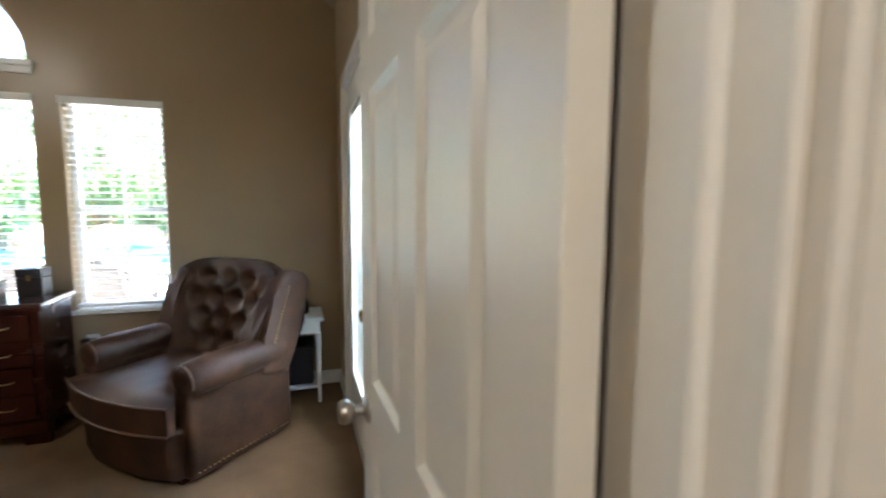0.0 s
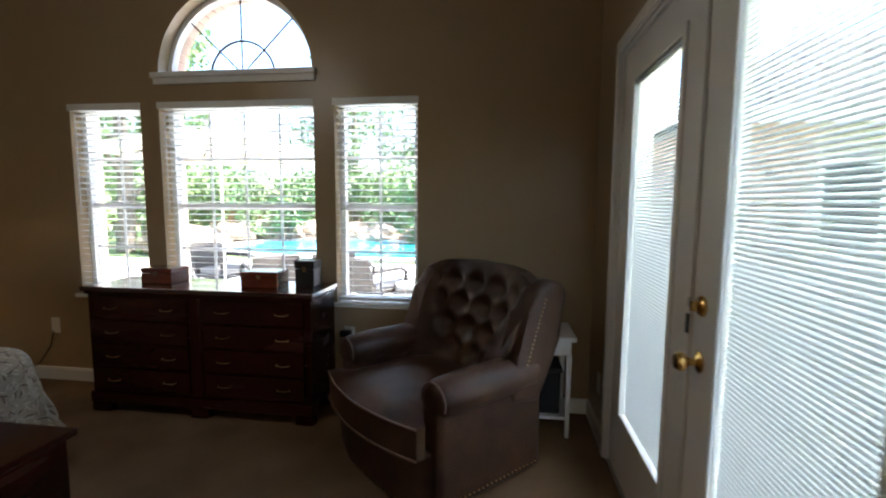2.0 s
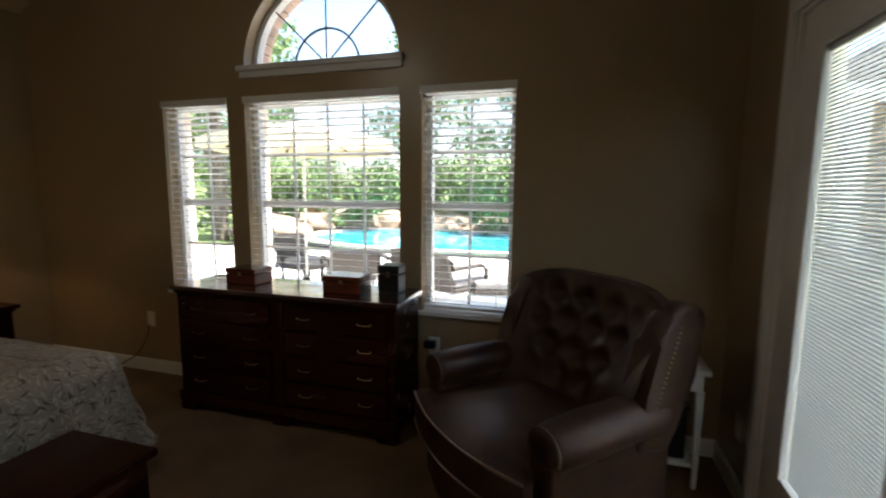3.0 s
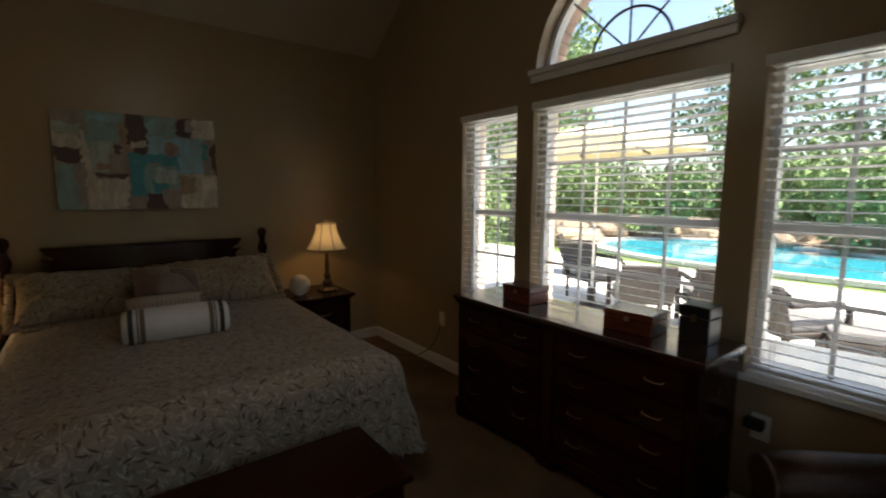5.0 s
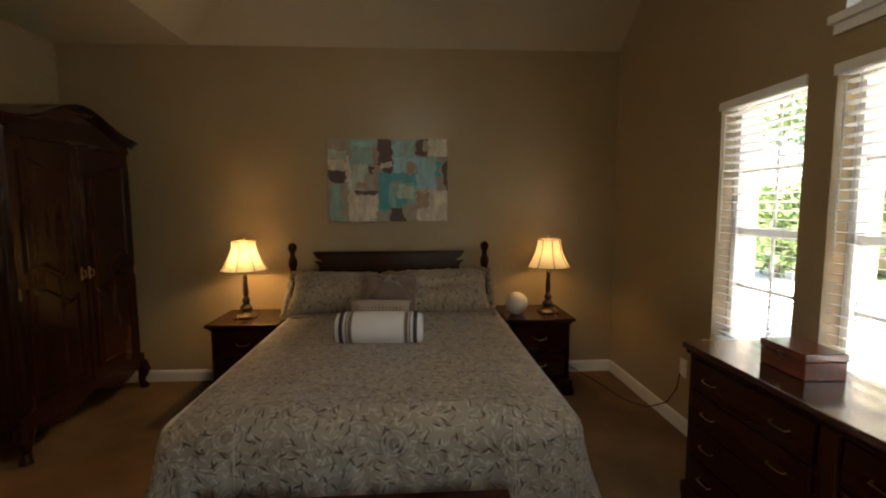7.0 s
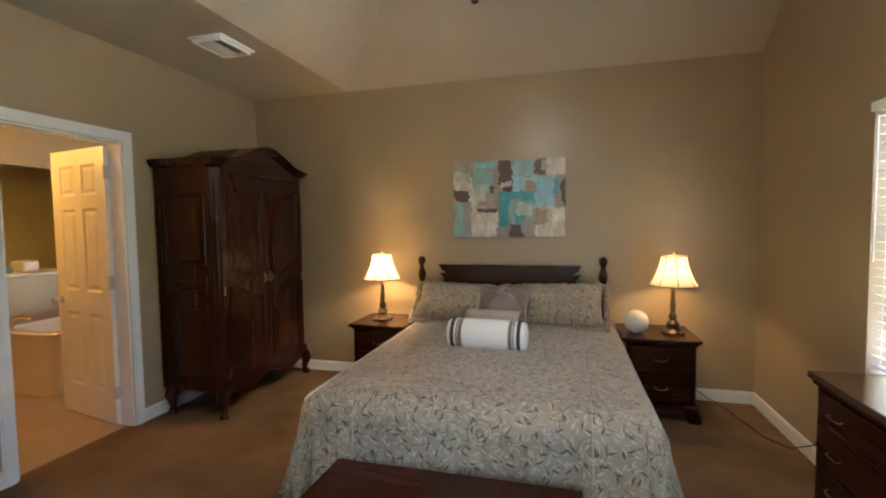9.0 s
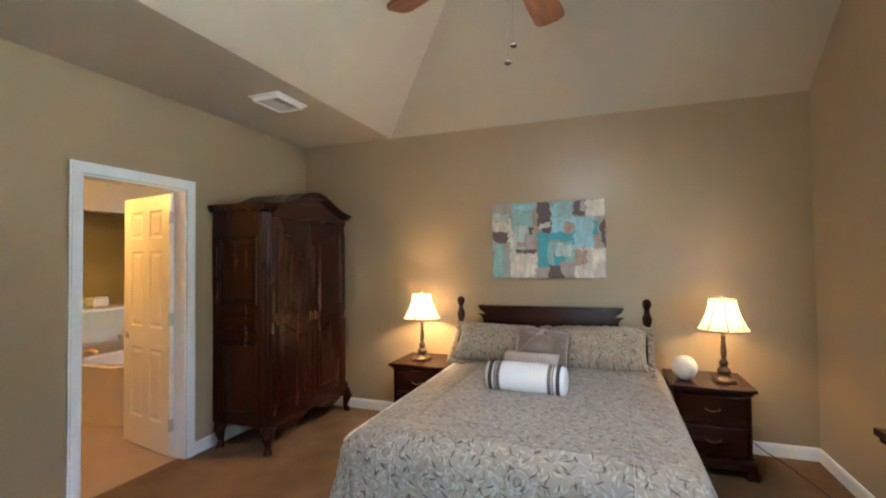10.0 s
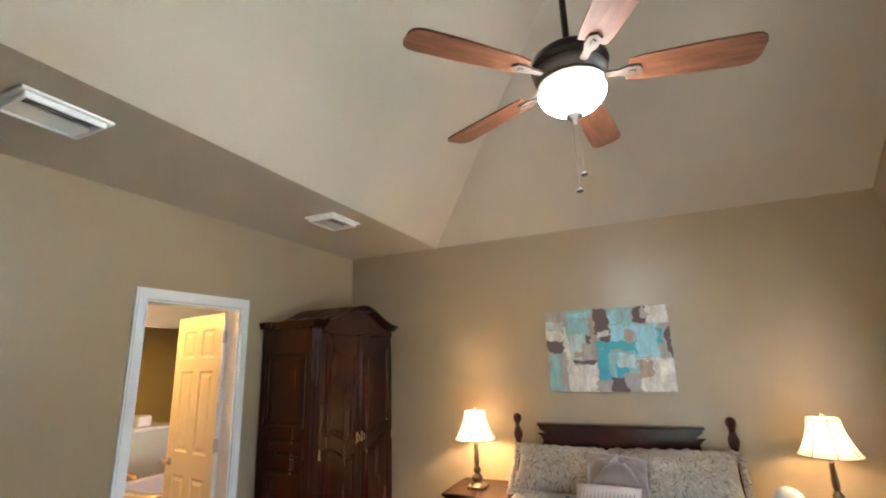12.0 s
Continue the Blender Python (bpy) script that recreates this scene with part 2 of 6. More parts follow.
def piece(name, mesh, parent, m):
    """One more object on a mesh that alike pieces share."""
    ob = new(name, mesh)
    ob.parent = parent
    ob.matrix_basis = m
    return ob


def thing(name, label, category, m=None, group="", kind=""):
    ob = new(name)
    ob.empty_display_size = 0.1
    ob.matrix_basis = m or Matrix()
    return tagged(ob, label, category, group, kind)


def setting(name, bm, material, label="", category=""):
    ob = new(name, link_mesh(name, bm, material))
    return tagged(ob, label, category, kind="structure")


def bx(bm, x0, x1, y0, y1, z0, z1, bevel=0.0, seg=2):
    made = bmesh.ops.create_cube(bm, size=1.0)["verts"]
    for v in made:
        v.co = Vector((x0 + (v.co.x + 0.5) * (x1 - x0), y0 + (v.co.y + 0.5) * (y1 - y0), z0 + (v.co.z + 0.5) * (z1 - z0)))
    if bevel:
        edges = list({e for v in made for e in v.link_edges})
        bmesh.ops.bevel(bm, geom=edges, offset=bevel, segments=seg, affect="EDGES", profile=0.6)
    return bm


def box(*a, **k):
    return bx(bmesh.new(), *a, **k)


def lathe(bm, profile, seg=24, at=(0, 0, 0)):
    rings = []
    for r, z in profile:
        rings.append([bm.verts.new((at[0] + r * math.cos(2 * math.pi * i / seg), at[1] + r * math.sin(2 * math.pi * i / seg), at[2] + z)) for i in range(seg)])
    for a, b in zip(rings, rings[1:]):
        for i in range(seg):
            bm.faces.new((a[i], a[(i + 1) % seg], b[(i + 1) % seg], b[i]))
    for ring in (rings[0], rings[-1]):
        bm.faces.new(ring)
    return bm


def tube(bm, pts, r, seg=8, radii=None):
    pts = [Vector(p) for p in pts]
    rings = []
    for i, p in enumerate(pts):
        way = (pts[min(i + 1, len(pts) - 1)] - pts[max(i - 1, 0)]).normalized()
        side = way.orthogonal().normalized() if i == 0 else (side - way * side.dot(way)).normalized()
        up = way.cross(side)
        rr = radii[i] if radii else r
        rings.append([bm.verts.new(p + rr * (math.cos(a) * side + math.sin(a) * up)) for a in (2 * math.pi * k / seg for k in range(seg))])
    for a, b in zip(rings, rings[1:]):
        for i in range(seg):
            bm.faces.new((a[i], a[(i + 1) % seg], b[(i + 1) % seg], b[i]))
    for ring in (rings[0], rings[-1]):
        bm.faces.new(ring)
    return bm


def prism(bm, outline, to3d, depth):
    """Extrudes an outline of (u, v) between the depths; to3d(u, v, w) gives the place."""
    a = [bm.verts.new(to3d(u, v, depth[0])) for u, v in outline]
    b = [bm.verts.new(to3d(u, v, depth[1])) for u, v in outline]
    bm.faces.new(a), bm.faces.new(b)
    for i in range(len(a)):
        j = (i + 1) % len(a)
        bm.faces.new((a[i], a[j], b[j], b[i]))
    return bm


def sheet(bm, nu, nv, place, cloth=None):
    """A grid of faces over u, v in 0..1; cloth(u, v) lays the weave out in metres."""
    g = [[bm.verts.new(place(i / nu, j / nv)) for j in range(nv + 1)] for i in range(nu + 1)]
    for i in range(nu):
        for j in range(nv):
            f = bm.faces.new((g[i][j], g[i + 1][j], g[i + 1][j + 1], g[i][j + 1]))
            if cloth:
                lay = bm.loops.layers.uv.verify()
                for loop, (p, q) in zip(f.loops, ((i, j), (i + 1, j), (i + 1, j + 1), (i, j + 1))):
                    loop[lay].uv = cloth(p / nu, q / nv)
    return bm


def columns(bm, cuts, spans, to3d, depth):
    """A wall in upright strips: spans(x, side) gives the solid (low, high) runs at the strip's edge x."""
    for x0, x1 in zip(cuts, cuts[1:]):
        e = 1e-4
        for (l0, h0), (l1, h1) in zip(spans(x0 + e), spans(x1 - e)):
            prism(bm, [(x0, l0), (x1, l1), (x1, h1), (x0, h0)], to3d, depth)
    return bm


# ---- the room: west wall x 0, north wall y 0, z 0 the carpet ----
EAST, SOUTH, JOG, TOP, RISE, FLAT = 4.88, -4.43, -3.13, 2.69, 0.74, 3.95
RUN = (FLAT - TOP) / RISE
SOFFIT = -3.42
ARCH_X, ARCH_Z, ARCH_R = 2.55, 2.17, 0.54
SILL, HEAD = 0.655, 1.978
WINDOWS = ((1.315, 1.86, 2), (2.0, 3.095, 4), (3.235, 3.78, 2))


def roof_at(x):
    return min(TOP + RISE * max(x, 0), FLAT, TOP + RISE * max(EAST - x, 0))


def north_spans(x):
    for x0, x1, _ in WINDOWS:
        if x0 < x < x1:
            d = ARCH_R ** 2 - (x - ARCH_X) ** 2
            if d > 0:
                return [(-0.2, SILL), (HEAD, ARCH_Z), (ARCH_Z + math.sqrt(d), roof_at(x) + 0.15)]
            return [(-0.2, SILL), (HEAD, roof_at(x) + 0.15)]
    return [(-0.2, roof_at(x) + 0.15)]


cuts = sorted({-0.15, 0, RUN, EAST - RUN, EAST, EAST + 0.15, 1.315, 1.86, 2.0, 3.095, 3.235, 3.78,
               *(ARCH_X - ARCH_R * math.cos(math.pi * i / 32) for i in range(33))})
setting("wall_north", columns(bmesh.new(), cuts, north_spans, lambda u, v, w: (u, w, v), (0.0, 0.15)), WALL)

setting("wall_west", box(-0.15, 0, SOUTH - 0.15, 0, -0.2, TOP + 0.1), WALL)

# south wall with the bathroom doorway, then the return and the wall with the entry doorway
BD0, BD1, DOOR_H = 1.455, 2.19, 2.035
setting("wall_south", columns(bmesh.new(), [0, BD0, BD1, 3.85], lambda x: [(DOOR_H, TOP + 0.1)] if BD0 < x < BD1 else [(-0.2, TOP + 0.1)],
                              lambda u, v, w: (u, w, v), (SOUTH - 0.12, SOUTH)), WALL)
setting("wall_return", box(3.73, 3.85, SOUTH, JOG - 0.115, -0.2, TOP + 0.1), WALL)
EN0, EN1 = 3.98, 4.81
setting("wall_entry", columns(bmesh.new(), [3.73, EN0, EN1, EAST], lambda x: [(DOOR_H, 4.05)] if EN0 < x < EN1 else [(-0.2, 4.05)],
                              lambda u, v, w: (u, w, v), (JOG - 0.115, JOG)), WALL)
FD0, FD1, FD_H = -2.35, -0.52, 2.04
setting("wall_east", columns(bmesh.new(), [-5.2, FD0, FD1, 0], lambda y: [(FD_H, TOP + 0.1)] if FD0 < y < FD1 else [(-0.2, TOP + 0.1)],
                             lambda u, v, w: (w, u, v), (EAST, EAST + 0.15)), WALL)

# hall behind the entry doorway
setting("wall_hall_west", box(3.73, 3.85, -5.2, SOUTH - 0.12, -0.2, TOP + 0.1), WALL)
setting("wall_hall_end", box(3.73, EAST + 0.15, -5.32, -5.2, -0.2, TOP + 0.1), WALL)
setting("ceiling_hall", box(3.73, EAST + 0.15, -5.32, JOG - 0.115, 2.5, 2.6), CEIL)

bm = box(-0.15, EAST + 0.15, SOUTH - 0.06, 0.15, -0.25, 0.0)
bx(bm, 3.73, EAST + 0.15, -5.32, SOUTH - 0.06, -0.25, 0.0)
setting("floor", bm, CARPET, "short beige cut-pile carpet with faint vacuum marks", "carpet")

# vaulted ceiling: flat soffit along the south, slopes on three sides, flat top
bm = bmesh.new()
bx(bm, 0, 3.85, SOUTH, SOFFIT, TOP, TOP + 0.12)


def slab(bm, pts, t=0.12):
    low = [bm.verts.new(p) for p in pts]
    high = [bm.verts.new((p[0], p[1], p[2] + t)) for p in pts]
    bm.faces.new(low), bm.faces.new(high)
    for i in range(len(low)):
        j = (i + 1) % len(low)
        bm.faces.new((low[i], low[j], high[j], high[i]))


slab(bm, [(0, 0, TOP), (0, SOFFIT, TOP), (RUN, SOFFIT + RUN, FLAT), (RUN, 0, FLAT)])
slab(bm, [(0, SOFFIT, TOP), (EAST, SOFFIT, TOP), (EAST - RUN, SOFFIT + RUN, FLAT), (RUN, SOFFIT + RUN, FLAT)])
slab(bm, [(EAST, 0, TOP), (EAST, SOFFIT, TOP), (EAST - RUN, SOFFIT + RUN, FLAT), (EAST - RUN, 0, FLAT)])
slab(bm, [(RUN, 0, FLAT), (RUN, SOFFIT + RUN, FLAT), (EAST - RUN, SOFFIT + RUN, FLAT), (EAST - RUN, 0, FLAT)])
setting("ceiling", bm, CEIL, "cream vaulted ceiling with a flat soffit", "ceiling")

# baseboards
BASE = [(0, 0), (0.014, 0), (0.014, 0.075), (0.008, 0.092), (0, 0.095)]


def baseboard(a, b, inward):
    a, b = Vector((*a, 0)), Vector((*b, 0))
    way = (b - a).normalized()
    n = Vector((*inward, 0))
    setting("baseboard", prism(bmesh.new(), BASE, lambda u, v, w: a + way * w + n * u + Vector((0, 0, v)), (0, (b - a).length)), TRIM)


baseboard((0, -0.014), (0, SOUTH + 0.014), (1, 0))
baseboard((0, 0), (EAST, 0), (0, -1))
baseboard((0, SOUTH), (BD0 - 0.07, SOUTH), (0, 1))
baseboard((BD1 + 0.07, SOUTH), (3.73, SOUTH), (0, 1))
baseboard((EAST, -0.014), (EAST, FD1 + 0.075), (-1, 0))
baseboard((EAST, FD0 - 0.075), (EAST, JOG), (-1, 0))
baseboard((3.73, JOG - 0.115), (3.73, SOUTH + 0.014), (-1, 0))
baseboard((3.73, JOG), (EN0 - 0.07, JOG), (0, 1))


# door casings: two legs and a head with a stepped profile, jambs and stops
def casing(name, label, u0, u1, top, to3d, faces, jamb):
    """u0..u1 the opening, faces: the wall's planes and the way out of each, jamb: the wall's two planes."""
    root = thing(name, label, "door frame", kind="structure")
    for w0, out in faces:
        for a, b in ((u0 - 0.07, u0 - 0.004), (u1 + 0.004, u1 + 0.07)):
            bm = bmesh.new()
            prism(bm, [(a, 0), (b, 0), (b, top + 0.004), (a, top + 0.004)], to3d, (w0, w0 + out * 0.014))
            prism(bm, [(a + 0.012, 0), (b - 0.012, 0), (b - 0.012, top + 0.004), (a + 0.012, top + 0.004)], to3d, (w0 + out * 0.014, w0 + out * 0.02))
            part("casing_leg", bm, TRIM, root)
        bm = bmesh.new()
        prism(bm, [(u0 - 0.07, top + 0.004), (u1 + 0.07, top + 0.004), (u1 + 0.07, top + 0.072), (u0 - 0.07, top + 0.072)], to3d, (w0, w0 + out * 0.014))
        prism(bm, [(u0 - 0.058, top + 0.016), (u1 + 0.058, top + 0.016), (u1 + 0.058, top + 0.06), (u0 - 0.058, top + 0.06)], to3d, (w0 + out * 0.014, w0 + out * 0.02))
        part("casing_head", bm, TRIM, root)
    j0, j1 = jamb
    for a, b in ((u0, u0 + 0.012), (u1 - 0.012, u1)):
        part("jamb", prism(bmesh.new(), [(a, 0), (b, 0), (b, top), (a, top)], to3d, (j0 - 0.002, j1 + 0.002)), TRIM, root)
    part("head_jamb", prism(bmesh.new(), [(u0 + 0.012, top - 0.012), (u1 - 0.012, top - 0.012), (u1 - 0.012, top), (u0 + 0.012, top)], to3d, (j0 - 0.002, j1 + 0.002)), TRIM, root)
    return root


casing("door_frame_1", "white painted casing round the bathroom doorway", BD0, BD1, DOOR_H, lambda u, v, w: (u, w, v), ((SOUTH, 1), (SOUTH - 0.12, -1)), (SOUTH - 0.12, SOUTH))
casing("door_frame_2", "white painted casing round the entry doorway", EN0, EN1 - 0.001, DOOR_H, lambda u, v, w: (u, w, v), ((JOG - 0.115, -1),), (JOG - 0.115, JOG))
part("door_stop", box(EN1 - 0.026, EN1 - 0.012, JOG - 0.085, JOG - 0.04, 0, DOOR_H - 0.012, 0.003, 1), TRIM, bpy.data.objects["door_frame_2"])
casing("door_frame_3", "white painted casing round the patio doors", FD0, FD1, FD_H, lambda u, v, w: (w, u, v), ((EAST, -1),), (EAST, EAST + 0.15))


def ease(outline, k):
    (a, c), (b, _), (_, d), _ = outline
    return [(a + k, c + k), (b - k, c + k), (b - k, d - k), (a + k, d - k)]


def knob(parent, place, out, metal, name="door_knob"):
    """A round knob on a rose that stands out along the given way."""
    turn = Vector(out).to_track_quat("Z", "Y").to_matrix().to_4x4()
    bm = lathe(bmesh.new(), [(0.0001, 0), (0.031, 0), (0.031, 0.004), (0.022, 0.009), (0.011, 0.014), (0.011, 0.03), (0.02, 0.036), (0.027, 0.046), (0.028, 0.056), (0.022, 0.066), (0.0001, 0.069)], 24)
    ob = part(name, bm, metal, parent, smooth=True)
    ob.matrix_basis = Matrix.Translation(place) @ turn
    return ob


def six_panel_door(name, label, width, m, metal):
    """A hinged leaf along +x from its hinge, 35 mm thick in y, with six raised panels on both faces."""
    root = thing(name, label, "door", m, kind="structure")
    h, z0 = 2.01, 0.012
    sx = [0, 0.115, width / 2 - 0.05, width / 2 + 0.05, width - 0.115, width]
    sz = [z0, 0.24, 0.80, 0.965, 1.575, 1.675, 1.895, h]
    bm = bmesh.new()
    for a, b in ((0, 1), (2, 3), (4, 5)):
        bx(bm, sx[a], sx[b], -0.0175, 0.0175, z0, h)
    for a, b in ((1, 2), (3, 4)):
        for c, d in ((0, 1), (2, 3), (4, 5), (6, 7)):
            bx(bm, sx[a], sx[b], -0.0175, 0.0175, sz[c], sz[d])
    part("stiles_and_rails", bm, DOOR, root)
    for a, b in ((1, 2), (3, 4)):
        for c, d in ((1, 2), (3, 4), (5, 6)):
            bm = bmesh.new()
            o = [(sx[a], sz[c]), (sx[b], sz[c]), (sx[b], sz[d]), (sx[a], sz[d])]
            for s in (-1, 1):
                levels = [(0.0, 0.0172), (0.014, 0.0085), (0.026, 0.0085), (0.046, 0.0155), (0.05, 0.0155)]
                rings = [[bm.verts.new((u, s * y, v)) for u, v in ease(o, k)] for k, y in levels]
                for r0, r1 in zip(rings, rings[1:]):
                    for i in range(4):
                        bm.faces.new((r0[i], r0[(i + 1) % 4], r1[(i + 1) % 4], r1[i]))
                bm.faces.new(rings[-1])
            part("panel", bm, DOOR, root)
    for s in (-1, 1):
        knob(root, (width - 0.062, s * 0.0175, 0.885), (0, s, 0), metal)
    for z in (0.2, 1.0, 1.78):
        bm = box(-0.004, 0.002, -0.03, 0.018, z, z + 0.09)
        tube(bm, [(-0.004, 0.022, z - 0.004), (-0.004, 0.022, z + 0.094)], 0.006, 8)
        part("hinge", bm, metal, root)
    return root


# entry leaf, opened back along the east wall; bathroom leaf, opened inward
six_panel_door("door_1", "white six-panel entry door standing open", 0.79, pose(4.766, -3.138, 0, 0, 0, 91.8), NICKEL)
six_panel_door("door_2", "white six-panel bathroom door standing open", 0.71, pose(1.478, -4.545, 0, 0, 0, -101), NICKEL)


# ---- patio doors in the east wall ----
def patio_leaf(name, y0, y1, active):
    root = thing(name, "white glazed patio door with mini blinds between the panes", "door", Matrix.Translation((EAST + 0.012, 0, 0)), kind="structure")
    g0, g1, z0, z1 = y0 + 0.175, y1 - 0.175, 0.33, 1.87
    bm = bmesh.new()
    bx(bm, 0, 0.044, y0 + 0.002, g0, 0.01, 2.025), bx(bm, 0, 0.044, g1, y1 - 0.002, 0.01, 2.025)
    bx(bm, 0, 0.044, g0, g1, 0.01, z0), bx(bm, 0, 0.044, g0, g1, z1, 2.025)
    part("leaf_frame", bm, DOOR, root)
    bm = bmesh.new()
    for a, b, c, d in ((g0 - 0.028, g0 + 0.006, z0 - 0.028, z1 + 0.028), (g1 - 0.006, g1 + 0.028, z0 - 0.028, z1 + 0.028)):
        bx(bm, -0.009, 0.0, a, b, c, d, 0.003, 1)
    for c, d in ((z0 - 0.028, z0 + 0.006), (z1 - 0.006, z1 + 0.028)):
        bx(bm, -0.009, 0.0, g0 + 0.006, g1 - 0.006, c, d, 0.003, 1)
    part("glazing_bead", bm, DOOR, root)
    for x in (0.006, 0.036):
        pane = part("pane", box(x, x + 0.003, g0, g1, z0, z1), PANE, root)
        pane.visible_shadow = False
    blind = part("blind_rail", box(0.012, 0.032, g0 + 0.004, g1 - 0.004, z1 - 0.022, z1 - 0.001), SLAT, root)
    bm = bmesh.new()
    prism(bm, [(-0.0075, 0.0), (0, 0.0012), (0.0075, 0.0), (0, 0.0004)], lambda u, v, w: (u, w, v), (g0 + 0.006, g1 - 0.006))
    mesh = link_mesh("mini_slat", bm, MINI_SLAT)
    n = int((z1 - z0 - 0.03) / 0.0138)
    for i in range(n):
        piece("slat", mesh, blind, pose(0.0215, 0, z1 - 0.034 - i * 0.0138, 0, -47, 0))
    if active:
        y = y1 - 0.072
        knob(root, (0, y, 0.872), (-1, 0, 0), BRASS)
        bolt = part("deadbolt", lathe(bmesh.new(), [(0.0001, 0), (0.03, 0), (0.03, 0.006), (0.024, 0.012), (0.0001, 0.013)], 20), BRASS, root, smooth=True)
        bolt.matrix_basis = Matrix.Translation((0, y, 1.035)) @ Vector((-1, 0, 0)).to_track_quat("Z", "Y").to_matrix().to_4x4()
        part("thumb_turn", box(-0.034, -0.013, y - 0.004, y + 0.004, 1.02, 1.05, 0.002, 1), BRASS, bolt).matrix_basis = bolt.matrix_basis.inverted()
        part("latch_bar", box(-0.018, -0.012, y + 0.052, y + 0.072, 0.94, 1.0, 0.002, 1), BLACK, root, "dark sliding latch")
        part("strike_plate", box(-0.016, -0.012, y + 0.052, y + 0.072, 1.02, 1.05, 0.001, 1), NICKEL, root)
        part("astragal", box(-0.012, -0.0005, y1 - 0.012, y1 + 0.016, 0.012, 2.02, 0.004, 2), DOOR, root)
    return root


patio_leaf("door_3", -1.435, FD1 - 0.012, False)
patio_leaf("door_4", FD0 + 0.012, -1.437, True)
setting("door_threshold", box(EAST, EAST + 0.15, FD0, FD1, 0.0, 0.012), NICKEL)


# ---- windows and blinds in the north wall ----
def sash_window(index, x0, x1, cols):
    root = thing("window_%d" % index, "white double-hung window with grille bars", "window", kind="structure")
    w, z0, z1 = 0.035, SILL + 0.0, HEAD
    fr = bmesh.new()
    bx(fr, x0, x0 + w, 0.09, 0.145, z0, z1), bx(fr, x1 - w, x1, 0.09, 0.145, z0, z1)
    bx(fr, x0 + w, x1 - w, 0.09, 0.145, z0, z0 + w), bx(fr, x0 + w, x1 - w, 0.09, 0.145, z1 - w, z1)
    part("window_frame", fr, TRIM, root)
    zm = (z0 + z1) / 2 - 0.03
    part("meeting_rail", box(x0 + w, x1 - w, 0.1, 0.135, zm - 0.022, zm + 0.022, 0.003, 1), TRIM, root)
    rows = [z0 + w, (z0 + w + zm) / 2, zm, (z1 - w + zm) / 2, z1 - w]
    for z in (rows[1], rows[3]):
        part("grille_bar", box(x0 + w, x1 - w, 0.112, 0.12, z - 0.009, z + 0.009), TRIM, root)
    step = (x1 - x0 - 2 * w) / cols
    for i in range(1, cols):
        x = x0 + w + i * step
        part("grille_bar", box(x - 0.009, x + 0.009, 0.1125, 0.1195, z0 + w, z1 - w), TRIM, root)
    for a, b in ((z0 + w, zm - 0.022), (zm + 0.022, z1 - w)):
        pane = part("pane", box(x0 + w, x1 - w, 0.122, 0.125, a, b), PANE, root)
        pane.visible_shadow = False
    # stool and apron
    bm = box(x0 - 0.03, x1 + 0.03, -0.032, 0.0, SILL - 0.022, SILL + 0.003, 0.004, 2)
    bx(bm, x0 + 0.001, x1 - 0.001, 0.0, 0.09, SILL - 0.02, SILL + 0.003)
    part("window_sill", bm, TRIM, root)
    return root


def wooden_blind(x0, x1):
    root = thing("window_blind", "white two-inch slatted blind lowered with open slats", "blind", group="blinds at the bedroom windows")
    w = x1 - x0 - 0.012
    xm = (x0 + x1) / 2
    part("valance", box(x0 - 0.006, x1 + 0.006, -0.016, -0.003, HEAD - 0.036, HEAD + 0.008, 0.003, 1), SLAT, root)
    part("headrail", box(x0 + 0.006, x1 - 0.006, 0.012, 0.062, HEAD - 0.034, HEAD - 0.002), SLAT, root)
    zb = SILL + 0.03
    part("bottom_rail", box(x0 + 0.006, x1 - 0.006, 0.012, 0.062, zb - 0.01, zb + 0.008, 0.003, 1), SLAT, root)
    mesh = link_mesh("slat", prism(bmesh.new(), [(-0.0245, -0.001), (-0.012, 0.0012), (0.012, 0.0012), (0.0245, -0.001), (0.012, -0.0014), (-0.012, -0.0014)],
                                   lambda u, v, q: (q, u, v), (-w / 2, w / 2)), SLAT)
    z = HEAD - 0.062
    while z > zb + 0.03:
        piece("slat", mesh, root, pose(xm, 0.037, z, -9, 0, 0))
        z -= 0.0425
    n = 3 if w > 0.8 else 2
    for i in range(n):
        x = x0 + 0.09 + (x1 - x0 - 0.18) * i / (n - 1)
        for y in (0.011, 0.063):
            part("ladder_cord", tube(bmesh.new(), [(x, y, zb), (x, y, HEAD - 0.03)], 0.0013, 5), CORD, root)
    part("tilt_wand", tube(bmesh.new(), [(x0 + 0.05, -0.012, HEAD - 0.06), (x0 + 0.052, -0.014, HEAD - 0.75)], 0.0035, 6), PLASTIC, root)
    return root


for i, (x0, x1, cols) in enumerate(WINDOWS):
    sash_window(i + 1, x0, x1, cols)
    wooden_blind(x0, x1)

# half-round window: frame, spokes, inner arc, stool
root = thing("window_4", "half-round window with dark sunburst bars", "window", kind="structure")


def half_ring(bm, r0, r1, y0, y1):
    outline = [(ARCH_X + r1 * math.cos(math.pi * i / 40), ARCH_Z + r1 * math.sin(math.pi * i / 40)) for i in range(41)]
    inner = [(ARCH_X + r0 * math.cos(math.pi * i / 40), ARCH_Z + r0 * math.sin(math.pi * i / 40)) for i in range(41)]
    for i in range(40):
        prism(bm, [outline[i], outline[i + 1], inner[i + 1], inner[i]], lambda u, v, w: (u, w, v), (y0, y1))
    return bm


